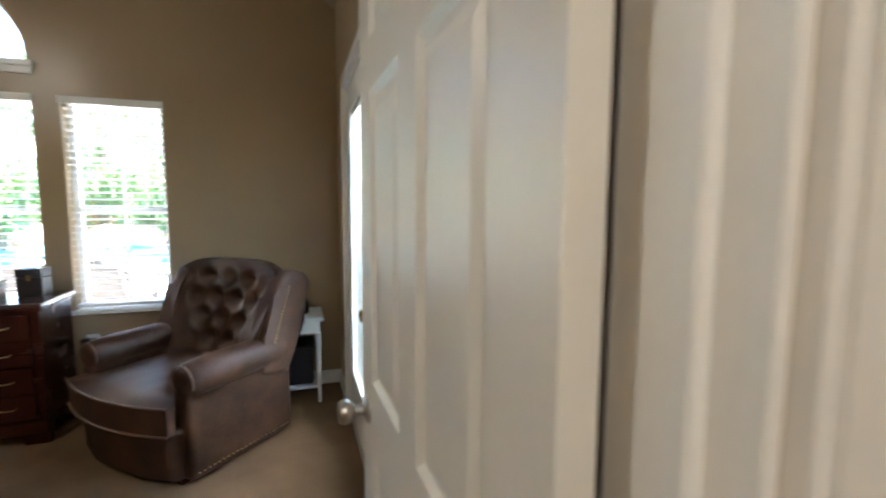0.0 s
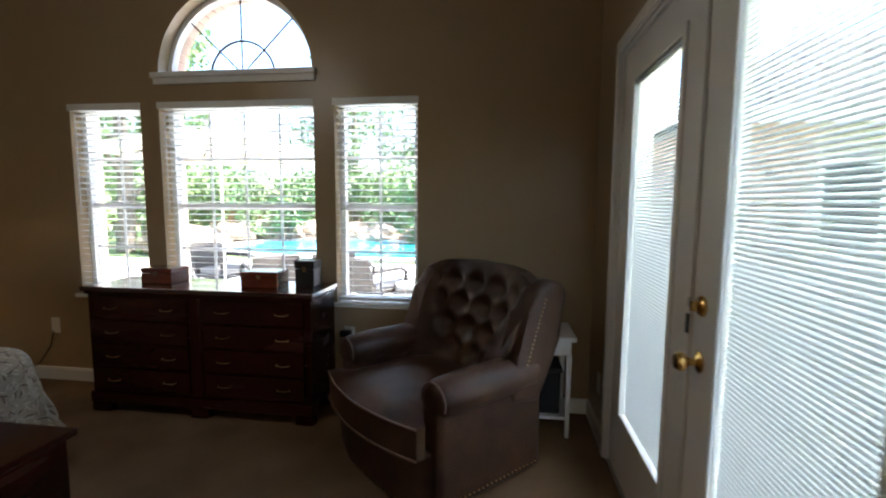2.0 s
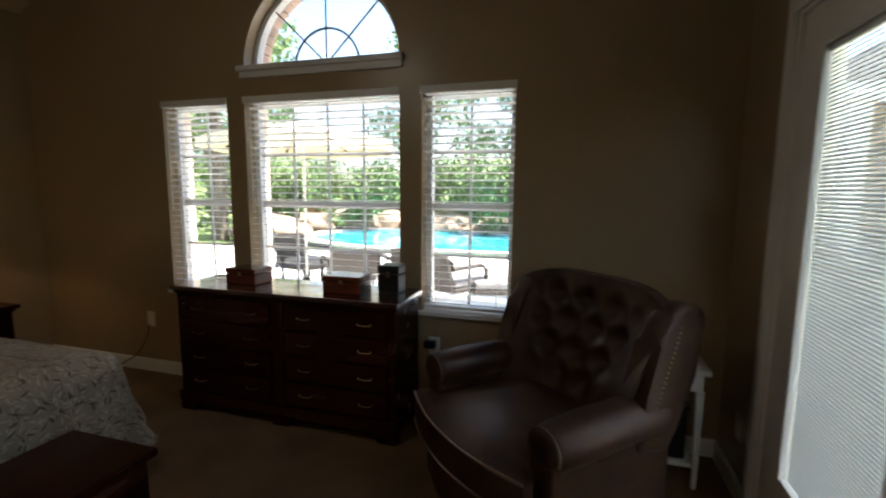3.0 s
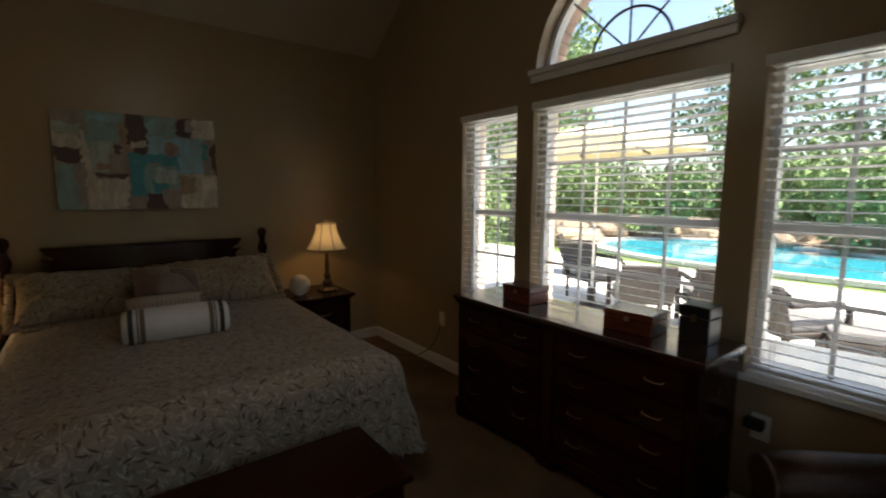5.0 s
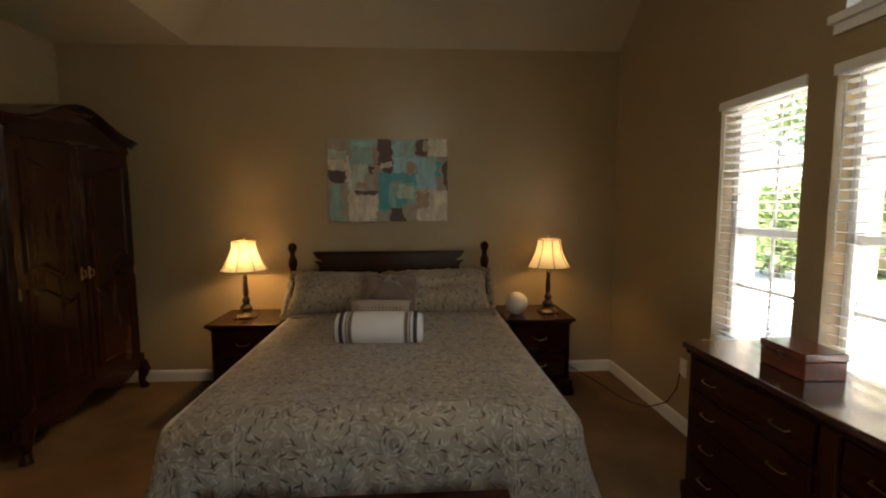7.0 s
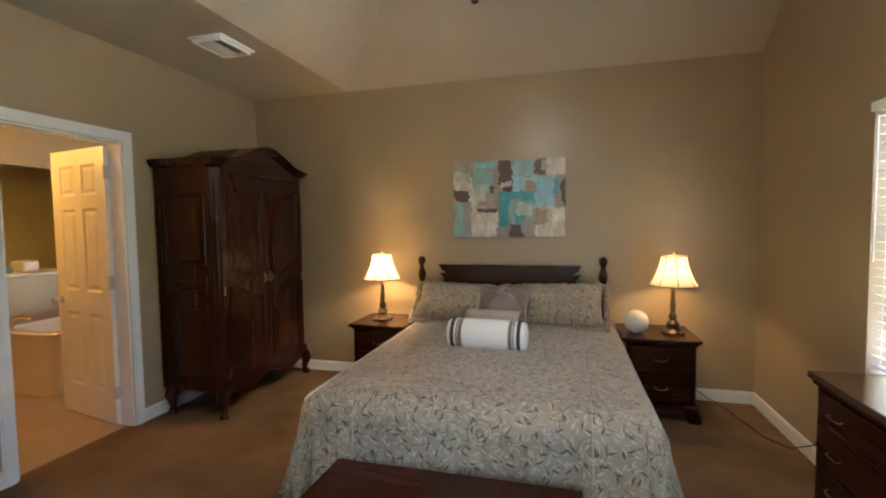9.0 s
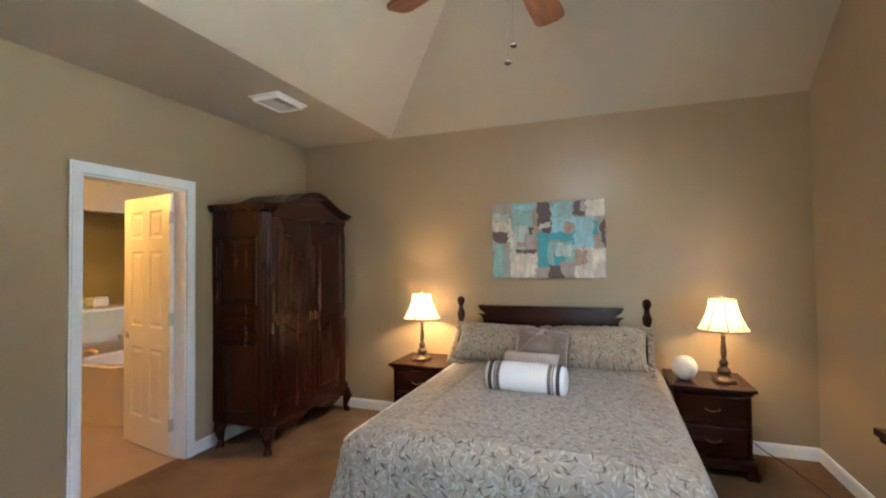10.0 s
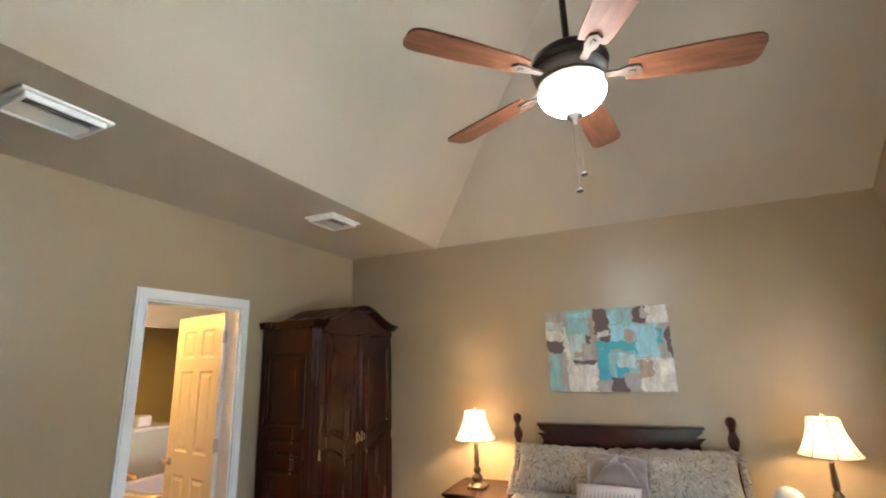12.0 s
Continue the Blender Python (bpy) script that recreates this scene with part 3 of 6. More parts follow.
part("window_frame", half_ring(bmesh.new(), ARCH_R - 0.03, ARCH_R, 0.09, 0.145), TRIM, root)
part("frame_foot", box(ARCH_X - ARCH_R + 0.03, ARCH_X + ARCH_R - 0.03, 0.09, 0.145, ARCH_Z, ARCH_Z + 0.03), TRIM, root)
part("arc_bar", half_ring(bmesh.new(), 0.225, 0.238, 0.112, 0.121), BRONZE, root, "dark curved grille bar")
for k in (45, 90, 135):
    c, s = math.cos(radians(k)), math.sin(radians(k))
    part("spoke_bar", tube(bmesh.new(), [(ARCH_X + 0.02 * c, 0.116, ARCH_Z + 0.03), (ARCH_X + (ARCH_R - 0.03) * c, 0.116, ARCH_Z + (ARCH_R - 0.03) * s)], 0.006, 6), BRONZE, root, "dark straight grille bar")
pane = part("pane", prism(bmesh.new(), [(ARCH_X + (ARCH_R - 0.03) * math.cos(math.pi * i / 40), ARCH_Z + 0.03 + (ARCH_R - 0.06) * math.sin(math.pi * i / 40)) for i in range(41)], lambda u, v, w: (u, w, v), (0.124, 0.127)), PANE, root)
pane.visible_shadow = False
bm = box(ARCH_X - ARCH_R - 0.035, ARCH_X + ARCH_R + 0.035, -0.04, 0.0, ARCH_Z - 0.03, ARCH_Z + 0.004, 0.004, 2)
bx(bm, ARCH_X - ARCH_R + 0.01, ARCH_X + ARCH_R - 0.01, 0.0, 0.09, ARCH_Z - 0.02, ARCH_Z + 0.004)
bx(bm, ARCH_X - ARCH_R - 0.025, ARCH_X + ARCH_R + 0.025, -0.02, 0.0, ARCH_Z - 0.07, ARCH_Z - 0.03)
part("window_sill", bm, TRIM, root)


# ---- bed ----
def turned(bm, x, y, z0, profile, seg=20):
    return lathe(bm, profile, seg, (x, y, z0))


BED_Y = -1.895
bed = thing("bed", "dark cherry wooden bed with turned headboard posts", "bed", Matrix.Translation((0.03, BED_Y, 0)))
for s in (-1, 1):
    p = [(0.034, 0), (0.034, 0.03), (0.03, 0.05), (0.036, 0.3), (0.036, 0.62), (0.03, 0.66), (0.024, 0.70), (0.036, 0.76), (0.039, 0.80), (0.03, 0.86), (0.021, 0.90),
         (0.03, 0.915), (0.021, 0.93), (0.034, 0.97), (0.036, 1.0), (0.026, 1.03), (0.018, 1.055), (0.026, 1.062), (0.018, 1.07), (0.028, 1.085), (0.035, 1.11), (0.03, 1.135), (0.012, 1.15), (0.0005, 1.152)]
    part("headboard_post", turned(bmesh.new(), 0.10, s * 0.765, 0, p), CHERRY, bed, smooth=True)
    part("side_rail", box(0.13, 2.1, s * 0.74 - 0.014, s * 0.74 + 0.014, 0.2, 0.36, 0.004, 1), CHERRY_X, bed)
    part("leg", turned(bmesh.new(), 2.06, s * 0.70, 0, [(0.028, 0), (0.032, 0.02), (0.026, 0.06), (0.036, 0.12), (0.036, 0.22)]), CHERRY, bed, smooth=True)
# scrolled headboard panel
up = [(-0.735, 0.35), (0.735, 0.35), (0.735, 0.885), (0.70, 0.885), (0.66, 0.90), (0.62, 0.895), (0.585, 0.905), (0.56, 0.925), (0.555, 0.955), (0.575, 0.985), (0.60, 1.0)]
outline = up + [(-u, v) for u, v in reversed(up[3:])] + [(-0.735, 0.885)]
part("headboard_panel", prism(bmesh.new(), outline, lambda u, v, w: (w, u, v), (0.085, 0.115)), CHERRY_Y, bed)
half = [(0.505, 0.93), (0.508, 0.965), (0.522, 0.995), (0.55, 1.02), (0.58, 1.04), (0.584, 1.062)]
bm = prism(bmesh.new(), half + [(-u, v) for u, v in reversed(half)], lambda u, v, w: (w, u, v), (0.07, 0.135))
bx(bm, 0.062, 0.148, -0.597, 0.597, 1.062, 1.078, 0.004, 1)
part("headboard_rail", bm, CHERRY_Y, bed)
part("box_spring", box(0.14, 2.08, -0.72, 0.72, 0.22, 0.38, 0.02, 2), WHITE_CLOTH, bed)
part("mattress", box(0.14, 2.08, -0.745, 0.745, 0.38, 0.63, 0.05, 3), WHITE_CLOTH, bed)

# bedspread draped over the mattress and down three sides
S1, T1, R = 2.03, 0.705, 0.11


def drape(u, v):
    s, t = 0.14 + u * (S1 - 0.14 + 0.54), (v - 0.5) * 2 * (T1 + 0.54)
    dx, dy = max(0.0, s - S1), max(0.0, abs(t) - T1)
    over = math.hypot(dx, dy)
    crown = 0.03 * (1 - (min(abs(t), T1) / T1) ** 4) * (1 - max(0, s - 1.7) ** 2)
    fine = 0.009 * noise.noise((s * 4, t * 4, 0.3)) + 0.005 * noise.noise((s * 11, t * 8, 1.7))
    if over < 1e-6:
        return (s, t, 0.645 + crown + fine)
    ox, oy = dx / over, (dy / over) * (1 if t > 0 else -1)
    drop = min(over, 0.54)
    a = min(drop / R, math.pi / 2)
    out, down = R * math.sin(a), R * (1 - math.cos(a))
    rest = max(0.0, drop - R * math.pi / 2)
    along = (t * ox if ox > abs(oy) else s) + 0.35 * math.atan2(oy, ox)
    fold = (0.02 * math.sin(along * 44 + 4.0 * noise.noise((along * 3, 0, 0))) + 0.05 * noise.noise((along * 6, 3.1, 0))) * (rest / 0.4) ** 0.8
    out += rest * (0.25 if oy > 0.5 else 0.18 if oy < -0.5 else 0.12) + fold
    return (min(s, S1) + ox * out, max(-T1, min(T1, t)) + oy * out, 0.645 + crown * 0.3 - down - rest * 0.97 + fine)


spread = part("bedspread", sheet(bmesh.new(), 130, 150, drape, lambda u, v: (0.14 + u * (S1 + 0.4), (v - 0.5) * 2 * (T1 + 0.54))), SPREAD, smooth=True)
spread.location = (0.03, BED_Y + 0.055, 0)
spread.modifiers.new("thickness", "SOLIDIFY").thickness = 0.006
for t in (-0.5, 0.52):
    v = 0.5 + t / (2 * (T1 + 0.54))
    part("seam", tube(bmesh.new(), [Vector(drape(k / 90, v)) + Vector((0, 0, 0.003)) for k in range(91)], 0.002, 5), STRIPED, spread)
HEM = mat("dark_hem_band", (0.07, 0.06, 0.055), 0.8, var=0.15, fine=200)
for a, b in (((0.0, 0.004), (0.82, 0.004)), ((0.0, 0.996), (0.82, 0.996)), ((0.996, 0.2), (0.996, 0.8))):
    part("hem_band", tube(bmesh.new(), [Vector(drape(a[0] + (b[0] - a[0]) * k / 60, a[1] + (b[1] - a[1]) * k / 60)) for k in range(61)], 0.008, 6), HEM, spread, "dark narrow hem")
tagged(spread, "grey beige bedspread woven with leaves and stems", "bedspread")


def cushion(name, label, w, h, d, m, material, flange=0.0, lump=0.012, seed=0):
    """A stuffed pillow, w wide, h high, d thick, standing in its local x, z plane."""
    root = thing(name, label, "pillow", m)
    bm = bmesh.new()
    n = 26
    for side in (-1, 1):
        def place(u, v):
            a, b = 2 * u - 1, 2 * v - 1
            body = max(0.0, (1 - abs(a) ** 2.6)) ** 0.5 * max(0.0, (1 - abs(b) ** 2.6)) ** 0.5
            pinch = 1 - 0.06 * (1 - abs(a) ** 2) * abs(b) ** 3
            pz = 1 - 0.05 * (1 - abs(b) ** 2) * abs(a) ** 3
            y = side * (d / 2) * body + lump * noise.noise((a * 2.3 + seed, b * 2.3, side)) * body + 0.5 * lump * noise.noise((a * 6 + seed, b * 6, side)) * body
            return (a * w / 2 * pz, y, h / 2 + b * h / 2 * pinch)
        sheet(bm, n, n, place, lambda u, v: (seed * 3.1 + u * w, v * h))
    bmesh.ops.remove_doubles(bm, verts=bm.verts, dist=0.0005)
    part("cushion_body", bm, material, root, smooth=True)
    if flange:
        bm = bmesh.new()
        k = 40
        ring = []
        for i in range(4 * k):
            e, f = divmod(i, k)
            q = -1 + 2 * f / k
            a, b = ((q, -1), (1, q), (-q, 1), (-1, -q))[e]
            ring.append((a, b))
        inner = [bm.verts.new((a * w / 2 * 0.985, 0, h / 2 + b * h / 2 * 0.975)) for a, b in ring]
        outer = [bm.verts.new((a * (w / 2 + flange * (1 + 0.35 * noise.noise((b * 9, a * 9, seed)))), 0.035 * noise.noise((a * 8 + seed, b * 8, 5)), h / 2 + b * (h / 2 + flange * (1 + 0.35 * noise.noise((a * 9, b * 9, seed)))))) for a, b in ring]
        for i in range(len(ring)):
            j = (i + 1) % len(ring)
            f = bm.faces.new((inner[i], inner[j], outer[j], outer[i]))
            lay = bm.loops.layers.uv.verify()
            for loop in f.loops:
                loop[lay].uv = (loop.vert.co.x + seed, loop.vert.co.z)
        fl = part("flange", bm, material, root, smooth=True)
        fl.modifiers.new("thickness", "SOLIDIFY").thickness = 0.006
    return root


cushion("bed_pillow", "leaf-patterned sham pillow leaning on the headboard", 0.68, 0.38, 0.27, pose(0.53, BED_Y - 0.375, 0.665, -52, 2, 93), SHAM, 0.035, lump=0.03, seed=1)
cushion("bed_pillow", "plump leaf-patterned sham pillow with a ruffled flange", 0.74, 0.39, 0.29, pose(0.56, BED_Y + 0.375, 0.665, -51, -2, 86), SHAM, 0.038, lump=0.032, seed=4)
throw = cushion("throw_pillow", "plain taupe satin square throw pillow with envelope flap", 0.38, 0.37, 0.17, pose(0.86, BED_Y + 0.03, 0.70, -48, 7, 97), TAUPE, lump=0.02, seed=7)
bm = bmesh.new()
apex = bm.verts.new((0.0, -0.055, 0.345))
rim = [bm.verts.new((x, -0.1 + 0.14 * abs(x), 0.10)) for x in (-0.15, -0.075, 0.0, 0.075, 0.15)]
mid = [bm.verts.new((x * 0.55, -0.108 + 0.12 * abs(x), 0.21)) for x in (-0.15, -0.075, 0.0, 0.075, 0.15)]
for i in range(4):
    bm.faces.new((rim[i], rim[i + 1], mid[i + 1], mid[i]))
    bm.faces.new((mid[i], mid[i + 1], apex))
part("envelope_flap", bm, TAUPE, throw, smooth=True).modifiers.new("thickness", "SOLIDIFY").thickness = 0.006
small = cushion("accent_pillow", "small beige pillow with fine ribbed stripes", 0.38, 0.22, 0.11, pose(1.05, BED_Y - 0.02, 0.69, -50, 0, 88), STRIPED, seed=9)
for i in range(15):
    x = -0.15 + i * 0.0215
    part("rib", tube(bmesh.new(), [(x, 0.055 * (1 - (x / 0.2) ** 2) ** 0.5 * math.sin(math.pi * (0.15 + 0.7 * k / 8)) ** 0.6 * -1 - 0.004, 0.03 + 0.14 * k / 8) for k in range(9)], 0.003, 5), TAUPE, small)

bolster = thing("bolster_pillow", "white bolster pillow with dark stripes at both ends", "pillow", pose(1.225, BED_Y + 0.005, 0.747, 0, 0, 86))
L, RB = 0.245, 0.09
part("bolster_body", tube(bmesh.new(), [(x, 0, 0) for x in (-L, -L + 0.006, -L + 0.03, -0.1, 0.1, L - 0.03, L - 0.006, L)], RB, 32, [0.064, 0.08, RB, RB + 0.003, RB + 0.003, RB, 0.08, 0.064]), WHITE_CLOTH, bolster, smooth=True)
for x, w, m in ((-0.205, 0.011, DARK_CLOTH), (-0.175, 0.004, TAUPE), (-0.155, 0.011, TAUPE), (0.205, 0.011, DARK_CLOTH), (0.175, 0.004, TAUPE), (0.155, 0.011, TAUPE)):
    part("stripe_band", tube(bmesh.new(), [(x - w, 0, 0), (x + w, 0, 0)], RB + 0.004, 32), m, bolster, "dark woven band" if m is DARK_CLOTH else "taupe woven band", smooth=True)

# chest at the foot of the bed
chest = thing("blanket_chest", "dark cherry wooden blanket chest at the bed's foot", "chest", Matrix.Translation((2.47, -1.865, 0)))
part("lid", box(-0.215, 0.215, -0.505, 0.505, 0.405, 0.435, 0.008, 2), CHERRY_Y, chest)
part("chest_body", box(-0.19, 0.19, -0.48, 0.48, 0.08, 0.405, 0.004, 1), CHERRY_Y, chest)
part("plinth", box(-0.205, 0.205, -0.495, 0.495, 0.05, 0.12, 0.008, 2), CHERRY_Y, chest)
for sx in (-0.165, 0.165):
    for sy in (-0.45, 0.45):
        part("foot", box(sx - 0.03, sx + 0.03, sy - 0.03, sy + 0.03, 0, 0.05, 0.006, 1), CHERRY, chest)


# ---- nightstands: front towards +x ----
def nightstand(y, wide):
    root = thing("nightstand", "dark cherry nightstand with two drawers beside the bed", "nightstand", Matrix.Translation((0.03, y, 0)), group="nightstands beside the bed")
    w, d = wide / 2, 0.46
    bm = box(0, d + 0.045, -w - 0.03, w + 0.03, 0.575, 0.60, 0.007, 2)
    bx(bm, 0.01, d + 0.022, -w - 0.012, w + 0.012, 0.555, 0.575, 0.006, 2)
    part("top", bm, CHERRY_Y, root)
    part("case", box(0.005, d, -w, w, 0.09, 0.555), CHERRY, root)
    part("base_moulding", box(0.002, d + 0.025, -w - 0.022, w + 0.022, 0.06, 0.125, 0.01, 2), CHERRY_Y, root)
    for sy in (-w, w):
        for x in (0.04, d - 0.01):
            part("bracket_foot", box(x - 0.035, x + 0.035, sy - 0.035 - 0.01 * (sy > 0), sy + 0.035, 0, 0.06, 0.012, 2), CHERRY, root)
        part("corner_stile", tube(bmesh.new(), [(d + 0.004, sy * 0.93, 0.13), (d + 0.004, sy * 0.93, 0.55)], 0.012, 10), CHERRY, root, smooth=True)
    for z0, z1 in ((0.145, 0.335), (0.35, 0.54)):
        dr = part("drawer", box(d, d + 0.016, -w * 0.84, w * 0.84, z0, z1, 0.006, 2), CHERRY_Y, root)
        zc = (z0 + z1) / 2
        part("pull", tube(bmesh.new(), [(d + 0.016, -0.045, zc + 0.01), (d + 0.034, -0.04, zc + 0.004), (d + 0.036, 0, zc - 0.006), (d + 0.034, 0.04, zc + 0.004), (d + 0.016, 0.045, zc + 0.01)], 0.004, 8), OLD_BRASS, dr, smooth=True)
    return root


nightstand(-0.765, 0.46)
nightstand(-2.93, 0.46)


def table_lamp(place, watts):
    root = thing("table_lamp", "bronze table lamp with lit cream bell shade", "lamp", Matrix.Translation(place), group="lamps on the nightstands")
    body = [(0.072, 0), (0.075, 0.012), (0.062, 0.022), (0.044, 0.03), (0.036, 0.045), (0.043, 0.06), (0.045, 0.072), (0.033, 0.09), (0.02, 0.1), (0.027, 0.112), (0.031, 0.125), (0.023, 0.145),
            (0.014, 0.158), (0.018, 0.17), (0.021, 0.2), (0.016, 0.26), (0.014, 0.31), (0.02, 0.318), (0.012, 0.328), (0.01, 0.36), (0.0005, 0.362)]
    part("lamp_base", lathe(bmesh.new(), body, 28), LAMP_BASE, root, smooth=True)
    for i in range(4):
        a = radians(45 + 90 * i)
        part("foot", lathe(bmesh.new(), [(0.02, 0), (0.024, 0.01), (0.012, 0.024), (0.0005, 0.026)], 12, (0.07 * math.cos(a), 0.07 * math.sin(a), 0)), LAMP_BASE, root, smooth=True)
    prof = [(0.165, 0.36), (0.148, 0.385), (0.125, 0.43), (0.105, 0.48), (0.092, 0.53), (0.085, 0.575)]
    bm = bmesh.new()
    seg = 48
    rings = [[bm.verts.new((r * (1 + 0.012 * math.cos(8 * t)) * math.cos(t), r * (1 + 0.012 * math.cos(8 * t)) * math.sin(t), z)) for t in (2 * math.pi * k / seg for k in range(seg))] for r, z in prof]
    for a, b in zip(rings, rings[1:]):
        for i in range(seg):
            bm.faces.new((a[i], a[(i + 1) % seg], b[(i + 1) % seg], b[i]))
    shade = part("shade", bm, SHADE, root, "pleated cream cloth shade", smooth=True)
    for r, z in ((0.166, 0.36), (0.086, 0.575)):
        part("shade_band", tube(bmesh.new(), [(r * math.cos(t), r * math.sin(t), z) for t in (2 * math.pi * k / 40 for k in range(41))], 0.0035, 6), SHADE_TRIM, shade, smooth=True)
    for k in range(8):
        t = 2 * math.pi * k / 8
        part("shade_rib", tube(bmesh.new(), [(1.016 * r * math.cos(t), 1.016 * r * math.sin(t), z) for r, z in prof], 0.0035, 5), SHADE_TRIM, shade)
    part("finial", lathe(bmesh.new(), [(0.004, 0.56), (0.004, 0.59), (0.009, 0.597), (0.007, 0.607), (0.0005, 0.612)], 12), OLD_BRASS, root, smooth=True)
    part("harp", tube(bmesh.new(), [(0, 0.045 * math.sin(t), 0.345 + 0.22 * t / math.pi) for t in (math.pi * k / 10 for k in range(11))], 0.002, 6), OLD_BRASS, root)
    part("socket", lathe(bmesh.new(), [(0.014, 0.345), (0.014, 0.385), (0.0005, 0.386)], 12), OLD_BRASS, root)
    bulb("lamp_bulb", (place[0], place[1], place[2] + 0.45), watts, (1.0, 0.64, 0.3), 0.03)
    return root


table_lamp((0.30, -0.65, 0.60), 0.42)
table_lamp((0.28, -2.98, 0.60), 0.95)

ball = part("decor_ball", lathe(bmesh.new(), [(0.03, 0)] + [(0.085 * math.sin(t), 0.083 - 0.085 * math.cos(t)) for t in (math.pi * (0.13 + 0.87 * k / 20) for k in range(20))] + [(0.0004, 0.168)], 32), CERAMIC, smooth=True)
ball.location = (0.33, -0.905, 0.6)
tagged(ball, "cream textured ceramic ball on the nightstand", "ornament")

# ---- painting over the bed ----
art = thing("wall_painting", "unframed abstract canvas in turquoise, brown and cream", "painting", Matrix.Translation((0.0, -1.903, 1.31)))
ART_BACK = mat("canvas_side", (0.25, 0.2, 0.16), 0.8, var=0.2, fine=200)


def paint(name, c, c2):
    return mat(name, c, 0.55, var=0.3, scale=14, fine=70, bump=0.6, depth=0.003, tone=c2, stretch=(1, 1.6, 0.7))


TURQ, TEAL, PALE, CREAM, UMBER, GREY, SKY_, OCHRE = (paint("turquoise_paint", (0.2, 0.38, 0.37), (0.34, 0.38, 0.33)), paint("teal_paint", (0.05, 0.3, 0.36), (0.12, 0.36, 0.38)),
    paint("pale_green_paint", (0.38, 0.48, 0.42), (0.48, 0.46, 0.36)), paint("cream_paint", (0.62, 0.55, 0.44), (0.5, 0.43, 0.34)), paint("umber_paint", (0.085, 0.055, 0.05), (0.16, 0.1, 0.08)),
    paint("warm_grey_paint", (0.32, 0.27, 0.23), (0.4, 0.32, 0.24)), paint("sky_blue_paint", (0.25, 0.48, 0.55), (0.36, 0.5, 0.5)), paint("ochre_paint", (0.38, 0.24, 0.14), (0.34, 0.27, 0.2)))
part("canvas", box(0.004, 0.036, -0.483, 0.483, 0.0, 0.665, 0.002, 1), ART_BACK, art)
# strokes: left, right, bottom, top as shares of the canvas, top at 0
STROKES = ((0, 1, 0, 1, GREY), (0.0, 0.17, 0.0, 0.16, GREY), (0.0, 0.16, 0.14, 0.25, PALE), (0.0, 0.15, 0.24, 0.39, CREAM), (0.0, 0.17, 0.385, 0.46, UMBER), (0.03, 0.17, 0.45, 0.53, UMBER),
           (0.0, 0.15, 0.54, 1.0, TURQ), (0.12, 0.165, 0.54, 0.95, GREY), (0.15, 0.19, 0.2, 0.52, CREAM), (0.165, 0.22, 0.45, 1.0, CREAM), (0.18, 0.4, 0.0, 0.4, TURQ), (0.2, 0.36, 0.03, 0.1, SKY_),
           (0.2, 0.35, 0.3, 0.62, PALE), (0.37, 0.43, 0.1, 0.4, OCHRE), (0.3, 0.42, 0.42, 0.66, GREY), (0.32, 0.38, 0.33, 0.42, UMBER), (0.23, 0.3, 0.52, 0.58, OCHRE), (0.38, 0.47, 0.5, 0.66, OCHRE),
           (0.22, 0.42, 0.62, 0.68, UMBER), (0.2, 0.42, 0.68, 1.0, CREAM), (0.42, 0.54, 0.0, 0.32, UMBER), (0.44, 0.53, 0.28, 0.36, CREAM), (0.47, 0.54, 0.34, 0.42, UMBER), (0.54, 0.73, 0.0, 0.22, TURQ),
           (0.55, 0.6, 0.02, 0.2, SKY_), (0.55, 0.74, 0.22, 0.42, SKY_), (0.65, 0.74, 0.28, 0.42, OCHRE), (0.42, 0.74, 0.41, 0.5, TEAL), (0.62, 0.74, 0.48, 0.57, TEAL), (0.42, 0.52, 0.5, 0.85, TEAL),
           (0.51, 0.74, 0.53, 0.84, TURQ), (0.56, 0.66, 0.66, 0.84, TEAL), (0.58, 0.72, 0.56, 0.72, PALE), (0.4, 0.52, 0.86, 1.0, GREY), (0.52, 0.66, 0.84, 1.0, UMBER), (0.62, 0.74, 0.78, 0.98, GREY),
           (0.74, 0.84, 0.0, 0.2, UMBER), (0.8, 0.86, 0.02, 0.14, GREY), (0.84, 1.0, 0.0, 0.25, CREAM), (0.82, 1.0, 0.22, 0.3, GREY), (0.88, 1.0, 0.26, 0.6, GREY), (0.74, 0.9, 0.22, 0.6, SKY_),
           (0.9, 0.94, 0.28, 0.45, TEAL), (0.965, 1.0, 0.25, 0.62, UMBER), (0.74, 1.0, 0.62, 1.0, CREAM), (0.74, 0.84, 0.62, 0.84, OCHRE), (0.8, 0.9, 0.6, 0.66, CREAM))
for k, (a, b, c, d, m) in enumerate(STROKES):
    bm = bmesh.new()
    pts = []
    for i in range(64):
        e, f = divmod(i, 16)
        q = f / 16
        u, v = ((a + (b - a) * q, c), (b, c + (d - c) * q), (b + (a - b) * q, d), (a, d + (c - d) * q))[e]
        j = 0.0 if k == 0 else 0.03
        u, v = (u + j * (noise.noise((u * 14, v * 14, k)) + 0.6 * noise.noise((u * 50, v * 50, k + 3))),
                v + j * (noise.noise((u * 14, v * 14, k + 9)) + 0.6 * noise.noise((u * 50, v * 50, k + 12))))
        pts.append((-0.481 + 0.962 * min(1, max(0, u)), 0.002 + 0.661 * (1 - min(1, max(0, v)))))
    prism(bm, pts, lambda u, v, w: (w, u, v), (0.0355, 0.037 + 0.0003 * k))
    part("paint_patch", bm, m, art)


